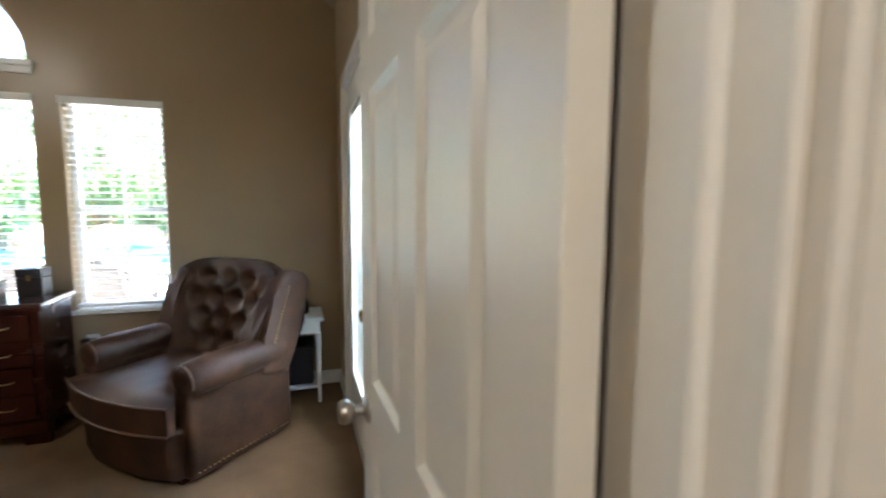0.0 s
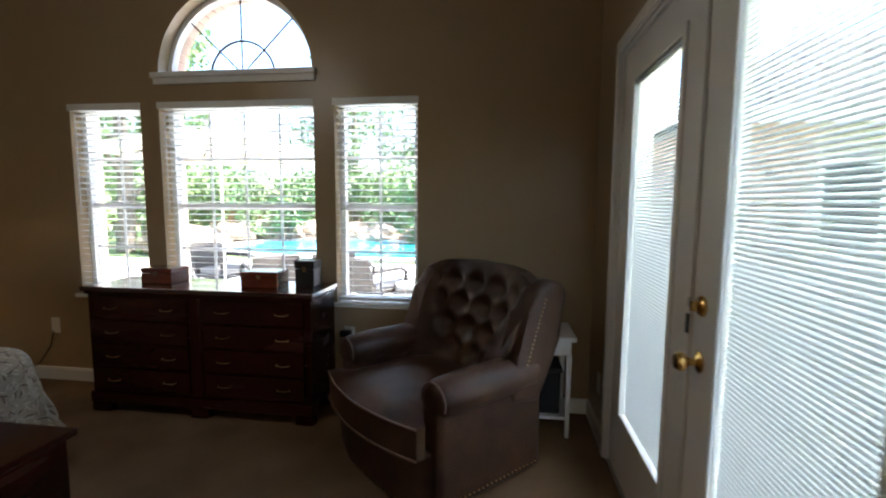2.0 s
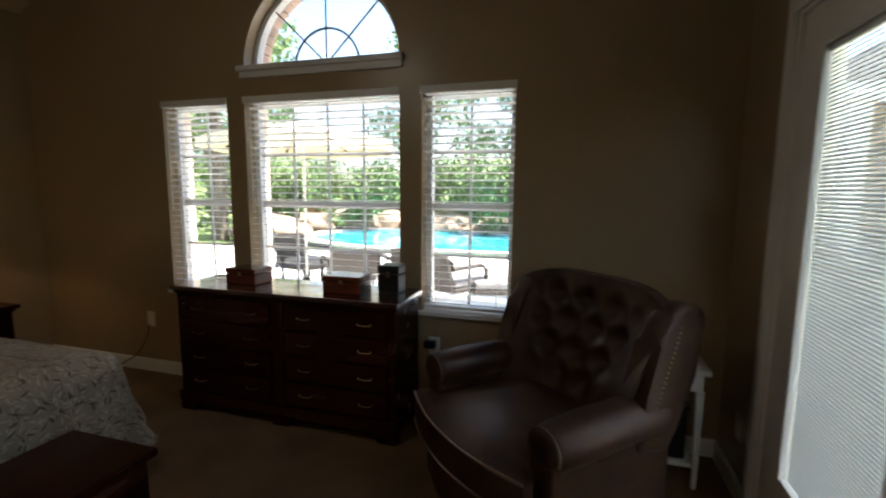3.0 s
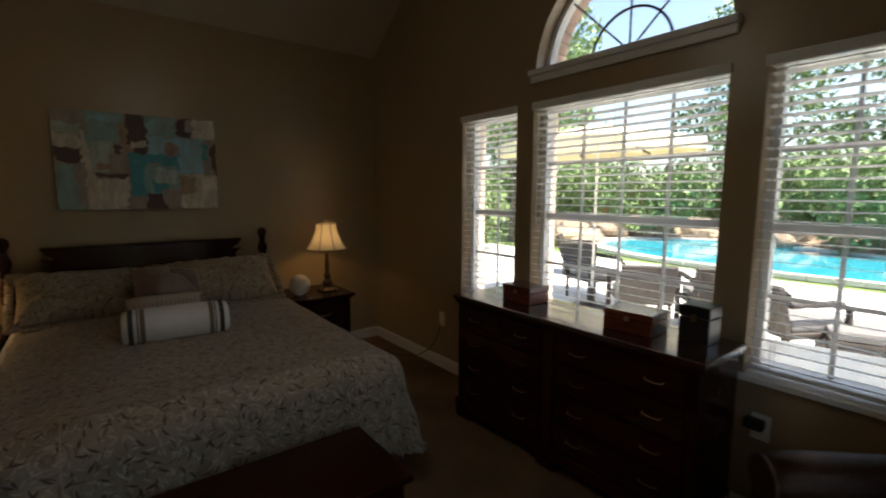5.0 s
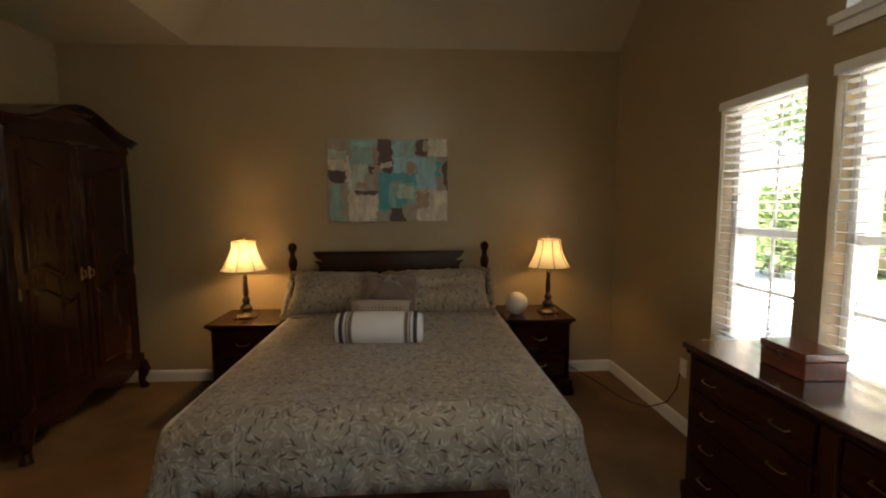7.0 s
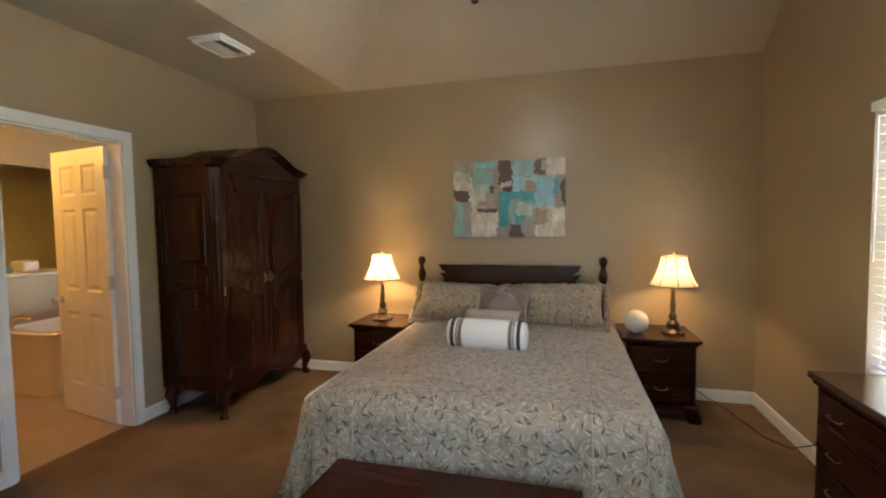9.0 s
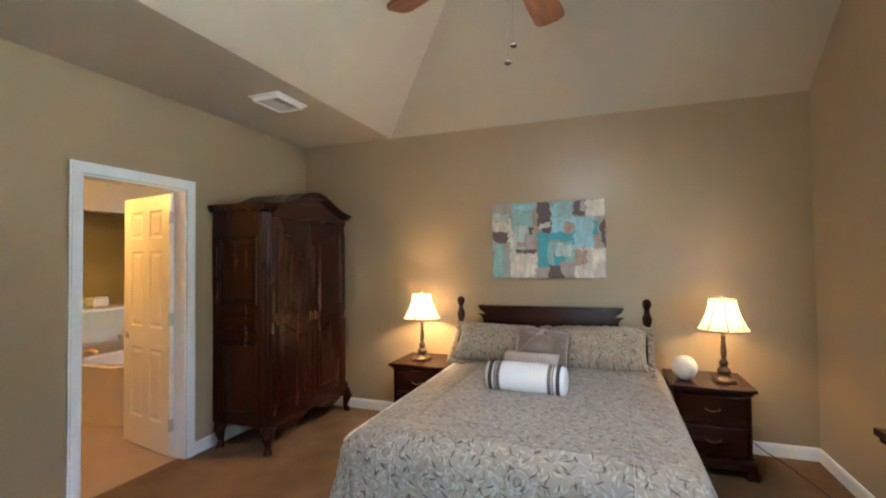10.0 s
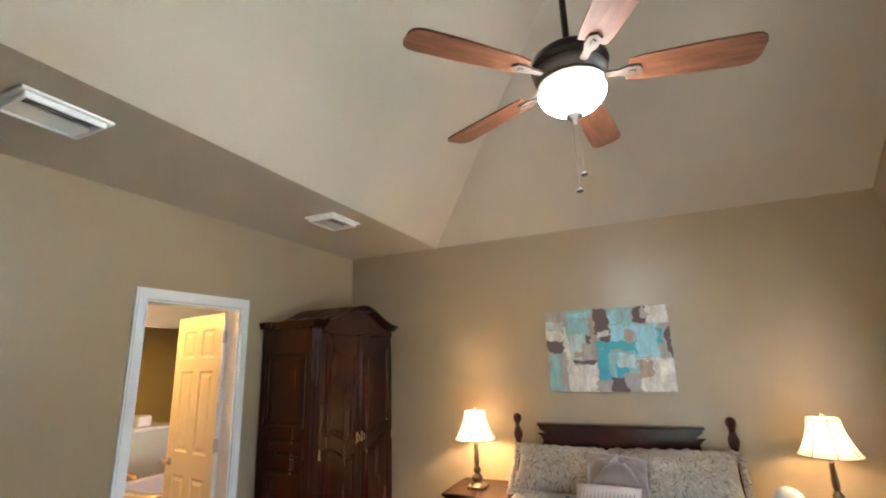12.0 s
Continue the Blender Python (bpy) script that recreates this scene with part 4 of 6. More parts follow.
# ---- armoire against the south wall, front towards +y ----
arm = thing("armoire", "dark cherry armoire with arched bonnet and two doors", "armoire", Matrix.Translation((0.66, SOUTH + 0.02, 0)))
AW, AD = 0.565, 0.55


def bonnet(x):
    k = abs(x) / 0.62
    return 1.935 + 0.15 * (0.5 + 0.5 * math.cos(math.pi * min(1, k * 1.12))) ** 1.2


xs = [-0.62 + 1.24 * i / 40 for i in range(41)]
part("bonnet", prism(bmesh.new(), [(-AW + 0.05, 1.83), (AW - 0.05, 1.83)] + [(x, bonnet(x) - 0.03) for x in reversed(xs) if abs(x) <= AW - 0.05], lambda u, v, w: (u, w, v), (AD - 0.02, AD + 0.008)), CHERRY_X, arm)
def canted(u):
    """How far the case's front is cut back towards its corners."""
    return max(0.0, abs(u) - 0.5) * 0.3


bm = bmesh.new()
for dz, y0, y1 in ((-0.035, 0.0, AD + 0.02), (-0.018, -0.0, AD + 0.038), (0.0, 0.0, AD + 0.055)):
    for i in range(40):
        s = 0.975 if dz < -0.03 else 0.99 if dz < 0 else 1.0
        a, b = xs[i] * s, xs[i + 1] * s
        prism(bm, [(a, bonnet(a) + dz - 0.018), (b, bonnet(b) + dz - 0.018), (b, bonnet(b) + dz), (a, bonnet(a) + dz)], lambda u, v, w: (u, w - (canted(u) if w > 0.1 else 0), v), (y0, y1))
part("cornice", bm, CHERRY_X, arm)
for s in (-1, 1):
    part("side_board", box(min(s * AW, s * (AW - 0.022)), max(s * AW, s * (AW - 0.022)), 0, AD - 0.078, 0.2, 1.9), CHERRY, arm)
part("back_board", box(-AW + 0.022, AW - 0.022, 0, 0.012, 0.2, 1.9), CHERRY, arm)
part("bottom_board", box(-AW + 0.022, AW - 0.022, 0.012, AD - 0.03, 0.2, 0.23), CHERRY_X, arm)
for s in (-1, 1):
    part("corner_post", prism(bmesh.new(), [(s * AW, AD - 0.055), (s * AW, AD - 0.075), (s * (AW - 0.06), AD - 0.075), (s * (AW - 0.06), AD - 0.006), (s * (AW - 0.05), AD - 0.006)], lambda u, v, w: (u, v, w), (0.2, 1.865)), CHERRY, arm)
    part("corner_bead", tube(bmesh.new(), [(s * (AW - 0.024), AD - 0.03, z) for z in (0.24, 0.3, 1.7, 1.8)], 0.012, 12, [0.004, 0.012, 0.012, 0.004]), CHERRY, arm, smooth=True)
    for z0, z1 in ((0.27, 0.86), (0.93, 1.07), (1.14, 1.68)):
        bm = bmesh.new()
        o = [(0.07, z0), (AD - 0.1, z0), (AD - 0.1, z1), (0.07, z1)]
        rings = [[bm.verts.new((s * (AW + y), u, v)) for u, v in ease(o, k)] for k, y in ((0, 0), (0.006, 0.012), (0.018, 0.012), (0.026, 0.003), (0.05, 0.009), (0.055, 0.009))]
        for r0, r1 in zip(rings, rings[1:]):
            for i in range(4):
                bm.faces.new((r0[i], r0[(i + 1) % 4], r1[(i + 1) % 4], r1[i]))
        bm.faces.new(rings[-1])
        part("side_panel", bm, CHERRY, arm)
    x0, x1 = (0.006, AW - 0.055) if s > 0 else (-AW + 0.055, -0.006)
    door = part("door", box(x0, x1, AD - 0.03, AD - 0.006, 0.27, 1.83, 0.003, 1), CHERRY, arm)
    # shaped raised panels: arched head above, scrolled edge between
    cx, hw = (x0 + x1) / 2, (x1 - x0) / 2 - 0.055
    for z0, z1, kind in ((0.33, 0.93, 0), (1.03, 1.66, 1)):
        pts = []
        for i in range(13):
            q = i / 12 * 2 - 1
            pts.append((cx + q * hw, z0 + (0.05 * math.sin(q * 2.2 * s) if kind else 0.0)))
        for i in range(13):
            q = 1 - i / 12 * 2
            pts.append((cx + q * hw, z1 + (0.09 * (0.5 - 0.5 * q * -s) ** 1.4 if kind else 0.055 * math.sin(q * 2.2 * s))))
        bm = bmesh.new()
        mid = (cx, (z0 + z1) / 2)
        rings = []
        for k, y in ((1.0, AD - 0.006), (0.985, AD + 0.006), (0.93, AD + 0.006), (0.9, AD - 0.003), (0.8, AD + 0.003)):
            rings.append([bm.verts.new((mid[0] + (u - mid[0]) * (1 - (1 - k) * 1.5), y, mid[1] + (v - mid[1]) * (1 - (1 - k) * 0.75))) for u, v in pts])
        for r0, r1 in zip(rings, rings[1:]):
            for i in range(len(pts)):
                bm.faces.new((r0[i], r0[(i + 1) % len(pts)], r1[(i + 1) % len(pts)], r1[i]))
        bm.faces.new(rings[-1])
        part("door_panel", bm, CHERRY, door)
    hx = 0.035 * s
    part("handle", tube(bmesh.new(), [(hx, AD - 0.006, 1.03), (hx, AD + 0.022, 1.02), (hx, AD + 0.024, 0.985), (hx, AD - 0.006, 0.975)], 0.004, 8), OLD_BRASS, door, smooth=True)
    part("escutcheon", box(hx - 0.008, hx + 0.008, AD - 0.006, AD - 0.002, 0.96, 1.045, 0.001, 1), OLD_BRASS, door)
    part("hinge_finial", lathe(bmesh.new(), [(0.006, 0), (0.006, 0.06), (0.0005, 0.075)], 8, (s * (AW - 0.055), AD + 0.0, 0.92)), OLD_BRASS, door)
    for y in (0.06, AD - 0.02):
        part("cabriole_foot", tube(bmesh.new(), [(s * (AW - 0.03), y, 0.2), (s * (AW - 0.0), y + 0.01, 0.14), (s * (AW - 0.025), y, 0.06), (s * (AW - 0.005), y + 0.012, 0.0)], 0.03, 12, [0.05, 0.045, 0.024, 0.034]), CHERRY, arm, smooth=True)
ap = [(-AW, 0.28), (AW, 0.28)] + [(AW - 2 * AW * i / 24, 0.16 + 0.045 * math.cos(2 * math.pi * i / 12) * (0.4 + 0.6 * math.sin(math.pi * i / 24))) for i in range(25)]
part("apron", prism(bmesh.new(), ap, lambda u, v, w: (u, w, v), (AD - 0.03, AD - 0.004)), CHERRY_X, arm)

# ---- dresser under the windows, front towards -y ----
DX0, DX1, DY, DH = 1.77, 3.24, -0.42, 0.80
dresser = thing("dresser", "dark cherry double dresser under the windows", "dresser", Matrix.Translation(((DX0 + DX1) / 2, -0.035, 0)))
hw, dd = (DX1 - DX0) / 2, 0.375
GLOSS = mat("polished_cherry_top", (0.045, 0.013, 0.008), 0.14, var=0.3, scale=2, fine=12, bump=0.01, stretch=(1, 8, 8), coat=1.0)
bm = box(-hw - 0.015, hw + 0.015, -dd - 0.03, 0, DH - 0.028, DH, 0.006, 2)
part("top", bm, GLOSS, dresser)
part("top_moulding", box(-hw - 0.004, hw + 0.004, -dd - 0.016, 0, DH - 0.05, DH - 0.028, 0.006, 2), CHERRY_X, dresser)
part("case", box(-hw + 0.012, hw - 0.012, -dd, 0, 0.1, DH - 0.05), CHERRY_X, dresser)
part("base_moulding", box(-hw, hw, -dd - 0.02, 0, 0.06, 0.13, 0.012, 2), CHERRY_X, dresser)
for x in (-hw + 0.06, 0, hw - 0.06):
    for y in (-dd + 0.02, -0.05):
        part("bracket_foot", box(x - 0.06, x + 0.06, y - 0.035, y + 0.035, 0, 0.06, 0.014, 2), CHERRY, dresser)
part("centre_stile", box(-0.035, 0.035, -dd - 0.012, -dd, 0.13, DH - 0.055, 0.004, 1), CHERRY, dresser)
for sx in (-1, 1):
    for i in range(4):
        z0 = 0.145 + i * 0.151
        a, b = (0.05, hw - 0.05)
        a, b = (a, b) if sx > 0 else (-b, -a)
        dr = part("drawer", box(a, b, -dd - 0.016, -dd, z0, z0 + 0.14, 0.006, 2), CHERRY_X, dresser)
        for x in (a + 0.13, b - 0.13):
            z = z0 + 0.07
            part("pull", tube(bmesh.new(), [(x - 0.04, -dd - 0.016, z + 0.004), (x - 0.037, -dd - 0.03, z), (x, -dd - 0.032, z - 0.003), (x + 0.037, -dd - 0.03, z), (x + 0.04, -dd - 0.016, z + 0.004)], 0.003, 8), OLD_BRASS, dr, smooth=True)


def keepsake(place, w, d, h, turn, material, label, name="keepsake_box"):
    root = thing(name, label, "box", Matrix.Translation(place) @ pose(0, 0, 0, 0, 0, turn))
    part("box_body", box(-w / 2, w / 2, -d / 2, d / 2, 0, h * 0.68, 0.004, 1), material, root)
    part("lid", box(-w / 2 - 0.002, w / 2 + 0.002, -d / 2 - 0.002, d / 2 + 0.002, h * 0.7, h, 0.006, 2), material, root)
    part("clasp", box(-0.01, 0.01, -d / 2 - 0.006, -d / 2 - 0.002, h * 0.58, h * 0.78), OLD_BRASS, root)
    return root


keepsake((2.16, -0.215, DH), 0.22, 0.16, 0.10, -2, RED_WOOD, "reddish wooden keepsake box on the dresser")
keepsake((2.86, -0.235, DH), 0.23, 0.17, 0.10, 3, RED_WOOD, "polished reddish wooden box on the dresser")
keepsake((3.11, -0.16, DH), 0.125, 0.12, 0.16, 0, BLACK, "small black box standing on the dresser", "jewellery_box")


# ---- tufted leather armchair ----
chair = thing("armchair", "worn brown leather armchair with button-tufted back", "armchair", pose(4.03, -0.535, 0, 0, 0, -44) @ Matrix.Diagonal((1.0, 1.02, 0.985, 1)))
BW = 0.435


def back_face(u, v, side):
    """The back's front (side 0) and rear (side 1): u across, v from the seat to the top."""
    a = 2 * u - 1
    z = 0.40 + v * (0.575 - 0.075 * a * a * a * a * v)
    lean = 0.10 + 0.15 * v
    wing = 0.17 * max(0.0, (abs(a) - 0.3 * v) / (1 - 0.3 * v)) ** 2 * (1 - 0.72 * v)
    width = BW - 0.055 * (1 - v) ** 2
    x = a * width
    if side:
        return Vector((x * 0.985, lean + 0.13 + 0.06 * (1 - v) - 0.05 * abs(a) ** 4 - 0.03 * v ** 6, z))
    y = lean - wing - 0.02
    bulge = 0.0
    edge = 0.42 + 0.46 * v
    if 0.08 < v < 1.0 and abs(a) < edge:
        row, col = v * 4.6, a * 2.5
        best = 9.0
        for rr in (math.floor(row), math.floor(row) + 1):
            off = 0.5 * (rr % 2)
            cc = round(col - off) + off
            best = min(best, math.hypot((col - cc) * 1.0, (row - rr) * 0.8))
        bulge = 0.07 * min(1.0, best / 0.5) ** 0.75 - 0.07
        bulge *= min(1, (edge - abs(a)) / 0.14) * min(1, (v - 0.08) / 0.06) * (1 if v < 0.86 else 0.35 + 0.65 * (1 - v) / 0.14)
    return Vector((x, y - bulge, z))


bm = bmesh.new()
NU, NV = 56, 44
front = [[bm.verts.new(back_face(i / NU, j / NV, 0)) for j in range(NV + 1)] for i in range(NU + 1)]
rear = [[bm.verts.new(back_face(i / NU, j / NV, 1)) for j in range(NV + 1)] for i in range(NU + 1)]
for g in (front, rear):
    for i in range(NU):
        for j in range(NV):
            bm.faces.new((g[i][j], g[i + 1][j], g[i + 1][j + 1], g[i][j + 1]))
roll = [[], []]
for i in range(NU + 1):
    a, b = front[i][NV].co, rear[i][NV].co
    for k, q in enumerate((0.3, 0.7)):
        roll[k].append(bm.verts.new(a.lerp(b, q) + Vector((0, -0.025 + 0.02 * k, 0.04 - 0.012 * abs(2 * i / NU - 1) ** 6))))
for i in range(NU):
    for r0, r1 in ((lambda n: front[n][NV], lambda n: roll[0][n]), (lambda n: roll[0][n], lambda n: roll[1][n]), (lambda n: roll[1][n], lambda n: rear[n][NV])):
        bm.faces.new((r0(i), r0(i + 1), r1(i + 1), r1(i)))
for i in (0, NU):
    bm.faces.new((front[i][NV], roll[0][i], roll[1][i], rear[i][NV]))
    for j in range(NV):
        bm.faces.new((front[i][j], front[i][j + 1], rear[i][j + 1], rear[i][j]))
for i in range(NU):
    bm.faces.new((front[i][0], front[i + 1][0], rear[i + 1][0], rear[i][0]))
back = part("backrest", bm, LEATHER, chair, "deep button-tufted leather back", smooth=True)
for rr in range(1, 5):
    off = 0.5 * (rr % 2)
    for c in (-2.5, -2, -1.5, -1, -0.5, 0, 0.5, 1, 1.5, 2, 2.5):
        if abs((c - off) - round(c - off)) < 0.01 and abs(c / 2.5) < 0.36 + 0.46 * rr / 4.6:
            p = back_face((c / 2.5 + 1) / 2, rr / 4.6, 0)
            part("button", lathe(bmesh.new(), [(0.011, -0.002), (0.009, 0.004), (0.0004, 0.007)], 8), LEATHER, back, smooth=True).matrix_basis = Matrix.Translation(p) @ pose(0, 0, 0, 70, 0, 0)


def cushion_top(u, v):
    a, b = 2 * u - 1, v
    front_bow = 0.075 * (1 - a * a)
    y = 0.16 - b * (0.62 + front_bow)
    w = 0.325 + 0.085 * max(0.0, min(1.0, (b - 0.85) / 0.08))
    return (a * w, y, 0.43 + 0.035 * (1 - a ** 4) * (1 - (2 * b - 1) ** 6) - 0.02 * max(0, b - 0.9) * 10 * 0.3 + 0.004 * noise.noise((a * 3, b * 4, 2)))


bm = bmesh.new()
g = [[bm.verts.new(cushion_top(i / 30, j / 30)) for j in range(31)] for i in range(31)]
lo = [[bm.verts.new((g[i][j].co.x, g[i][j].co.y, 0.285)) for j in range(31)] for i in range(31)]
for i in range(30):
    for j in range(30):
        bm.faces.new((g[i][j], g[i + 1][j], g[i + 1][j + 1], g[i][j + 1]))
        bm.faces.new((lo[i][j], lo[i + 1][j], lo[i + 1][j + 1], lo[i][j + 1]))
rim = [(i, 0) for i in range(30)] + [(30, j) for j in range(30)] + [(i, 30) for i in range(30, 0, -1)] + [(0, j) for j in range(30, 0, -1)]
for k, (i, j) in enumerate(rim):
    i2, j2 = rim[(k + 1) % len(rim)]
    bm.faces.new((g[i][j], g[i2][j2], lo[i2][j2], lo[i][j]))
seat = part("seat_cushion", bm, LEATHER, chair, smooth=True)
edge = [cushion_top(i / 30, 1.0) for i in range(31)]
for z, n in ((0.0, "piping"), (-0.142, "piping")):
    part(n, tube(bmesh.new(), [(x, y - 0.004, zz + z if z == 0 else 0.288) for x, y, zz in edge], 0.006, 8), PIPING, seat, "pale worn leather piping", smooth=True)
# body below the seat
bm = bmesh.new()
prism(bm, [(-0.405, 0.22)] + [(-0.405, -0.37), (-0.39, -0.41), (-0.35, -0.437), (-0.2, -0.472), (0, -0.49), (0.2, -0.472), (0.35, -0.437), (0.39, -0.41), (0.405, -0.37), (0.405, 0.22)], lambda u, v, w: (u * (0.97 + 0.1 * w), v * (0.97 + 0.1 * w), w), (0.022, 0.287))
bmesh.ops.bevel(bm, geom=[e for e in bm.edges if abs(e.verts[0].co.z - e.verts[1].co.z) < 0.001], offset=0.02, segments=3, profile=0.5, affect="EDGES")
part("base", bm, LEATHER, chair, smooth=True)
for s in (-1, 1):
    # rolled arm: a plump bolster over a padded side
    bm = tube(bmesh.new(), [(s * 0.395, y, z) for y, z in ((-0.385, 0.512), (-0.38, 0.512), (-0.362, 0.513), (-0.33, 0.515), (-0.2, 0.52), (0.0, 0.522), (0.2, 0.522))], 0.09, 24, [0.03, 0.055, 0.077, 0.088, 0.092, 0.09, 0.085])
    a = part("armrest", bm, LEATHER, chair, "rolled leather arm", smooth=True)
    bm = box(min(s * 0.325, s * 0.45), max(s * 0.325, s * 0.45), -0.375, 0.25, 0.025, 0.53, 0.03, 4)
    part("arm_side", bm, LEATHER, a, smooth=True)
    part("arm_piping", tube(bmesh.new(), [(s * 0.395 + 0.079 * math.cos(t), -0.366, 0.513 + 0.079 * math.sin(t)) for t in (math.pi * (-0.1 + 1.2 * k / 16) for k in range(17))], 0.005, 6), PIPING, a, smooth=True)
    # outer wing of the back, leaning with it
    wing = [(0.01, 0.50), (0.03, 0.40), (0.22, 0.36), (0.28, 0.45), (0.35, 0.66), (0.43, 0.88), (0.40, 0.945), (0.29, 0.975), (0.19, 0.945), (0.125, 0.82), (0.065, 0.64)]
    bm = prism(bmesh.new(), wing, lambda u, v, w: (w, u, v), (min(s * 0.35, s * 0.465), max(s * 0.35, s * 0.465)))
    bmesh.ops.bevel(bm, geom=bm.edges[:], offset=0.042, segments=4, profile=0.5, affect="EDGES")
    part("back_wing", bm, LEATHER, chair, "padded leather wing of the back", smooth=True)
    for row in ([(s * 0.464, 0.115 + 0.125 * k / 17, 0.56 + 0.32 * k / 17) for k in range(18)], [(s * 0.449, -0.34 + 0.55 * k / 21, 0.06) for k in range(22)]):
        bm = bmesh.new()
        for p in row:
            bmesh.ops.create_icosphere(bm, subdivisions=1, radius=0.006, matrix=Matrix.Translation(p))
        part("nailhead_row", bm, OLD_BRASS, chair)
    for y in (-0.36, 0.17):
        part("foot", box(s * 0.36 - 0.03, s * 0.36 + 0.03, y - 0.03, y + 0.03, 0, 0.035, 0.008, 1), CHERRY, chair)

# ---- small white table in the corner with things on and below ----
tab = thing("side_table", "small white wooden side table in the corner", "table", Matrix.Translation((4.54, -0.19, 0)))
part("tabletop", box(-0.2, 0.2, -0.17, 0.17, 0.565, 0.59, 0.004, 1), TRIM, tab)
part("apron", box(-0.175, 0.175, -0.145, 0.145, 0.48, 0.565), TRIM, tab)
part("shelf", box(-0.165, 0.165, -0.135, 0.135, 0.1, 0.118), TRIM, tab)
for x in (-0.165, 0.165):
    for y in (-0.135, 0.135):
        part("leg", tube(bmesh.new(), [(x, y, 0), (x, y, 0.48)], 0.015, 4, [0.014, 0.022]), TRIM, tab)
cam_bag = thing("black_bag", "black shoulder bag on the side table", "bag", Matrix.Translation((4.54, -0.18, 0.59)))
part("bag_body", box(-0.11, 0.11, -0.07, 0.07, 0, 0.1, 0.03, 3), BLACK, cam_bag)
part("bag_strap", tube(bmesh.new(), [(-0.1, 0, 0.08), (-0.06, 0.01, 0.14), (0, 0.012, 0.15), (0.07, 0.008, 0.13), (0.1, 0, 0.08)], 0.01, 6), BLACK, cam_bag)
bin_ = thing("storage_bin", "black storage bin on the table's shelf", "bin", Matrix.Translation((4.54, -0.19, 0.118)))
part("bin_body", box(-0.13, 0.13, -0.11, 0.11, 0, 0.27, 0.02, 2), BLACK, bin_)
part("bin_rim", box(-0.138, 0.138, -0.118, 0.118, 0.25, 0.272, 0.006, 1), BLACK, bin_)


# ---- wall plates and cords ----
def outlet(m, plugged=False):
    root = thing("wall_outlet", "white duplex wall outlet" + (" with a black adapter plugged in" if plugged else ""), "outlet", m)
    part("plate", box(-0.036, 0.036, -0.006, 0, -0.058, 0.058, 0.003, 1), PLASTIC, root)
    for z in (-0.02, 0.02):
        part("socket", box(-0.017, 0.017, -0.009, -0.006, z - 0.014, z + 0.014, 0.003, 1), PLASTIC, root)
    if plugged:
        part("adapter", box(-0.055, 0.02, -0.055, -0.009, -0.005, 0.04, 0.006, 1), BLACK, root, "black power adapter")
    return root


outlet(Matrix.Translation((1.075, 0, 0.41)))
outlet(Matrix.Translation((3.32, 0, 0.44)), True)
outlet(pose(EAST, -0.30, 0.32, 0, 0, -90))
cord = part("lamp_cord", tube(bmesh.new(), [(0.05, -0.45, 0.12), (0.055, -0.36, 0.05), (0.16, -0.26, 0.012), (0.4, -0.2, 0.008), (0.62, -0.16, 0.008), (0.8, -0.08, 0.03), (0.95, -0.03, 0.13), (1.04, -0.02, 0.26), (1.072, -0.02, 0.375)], 0.004, 6), BLACK, smooth=True)
tagged(cord, "dark lamp cord running to the outlet", "cord")


# ---- vents in the soffit ----
VENT_DARK = mat("dark_vent_backing", (0.12, 0.115, 0.09), 0.9, var=0.2)
VENT_SLAT = mat("cream_vent_blade", (0.5, 0.47, 0.38), 0.5, var=0.1)


def vent(x0, x1, y0, y1):
    root = thing("ceiling_vent", "cream metal air vent in the soffit", "vent", Matrix.Translation(((x0 + x1) / 2, (y0 + y1) / 2, TOP)), group="vents in the soffit")
    a, b = (x1 - x0) / 2, (y1 - y0) / 2
    bm = bmesh.new()
    bx(bm, -a, a, -b, -b + 0.022, -0.012, 0, 0.003, 1), bx(bm, -a, a, b - 0.022, b, -0.012, 0, 0.003, 1)
    bx(bm, -a, -a + 0.022, -b + 0.022, b - 0.022, -0.012, 0), bx(bm, a - 0.022, a, -b + 0.022, b - 0.022, -0.012, 0)
    part("frame", bm, PLASTIC, root)
    bm = bmesh.new()
    c, d = a - 0.022, b - 0.022
    bx(bm, -c, c, -d, -d + 0.012, -0.036, -0.004, 0.002, 1), bx(bm, -c, c, d - 0.012, d, -0.036, -0.004, 0.002, 1)
    bx(bm, -c, -c + 0.012, -d + 0.012, d - 0.012, -0.036, -0.004), bx(bm, c - 0.012, c, -d + 0.012, d - 0.012, -0.036, -0.004)
    part("raised_collar", bm, PLASTIC, root)
    # plain dark grey-green plate behind the blades
    part("backing", box(-c + 0.012, c - 0.012, -d + 0.012, d - 0.012, -0.006, -0.002), VENT_DARK, root)
    mesh = link_mesh("vent_slat", box(-c + 0.012, c - 0.012, -0.013, 0.013, -0.0008, 0.0008), VENT_SLAT)
    n = 7
    for i in range(n):
        y = -d + 0.035 + (2 * d - 0.07) * i / (n - 1)
        piece("slat", mesh, root, pose(0, y, -0.022, 38 if i < n / 2 else -38, 0, 0))


vent(1.10, 1.44, -3.85, -3.58)
vent(2.93, 3.27, -3.9, -3.63)

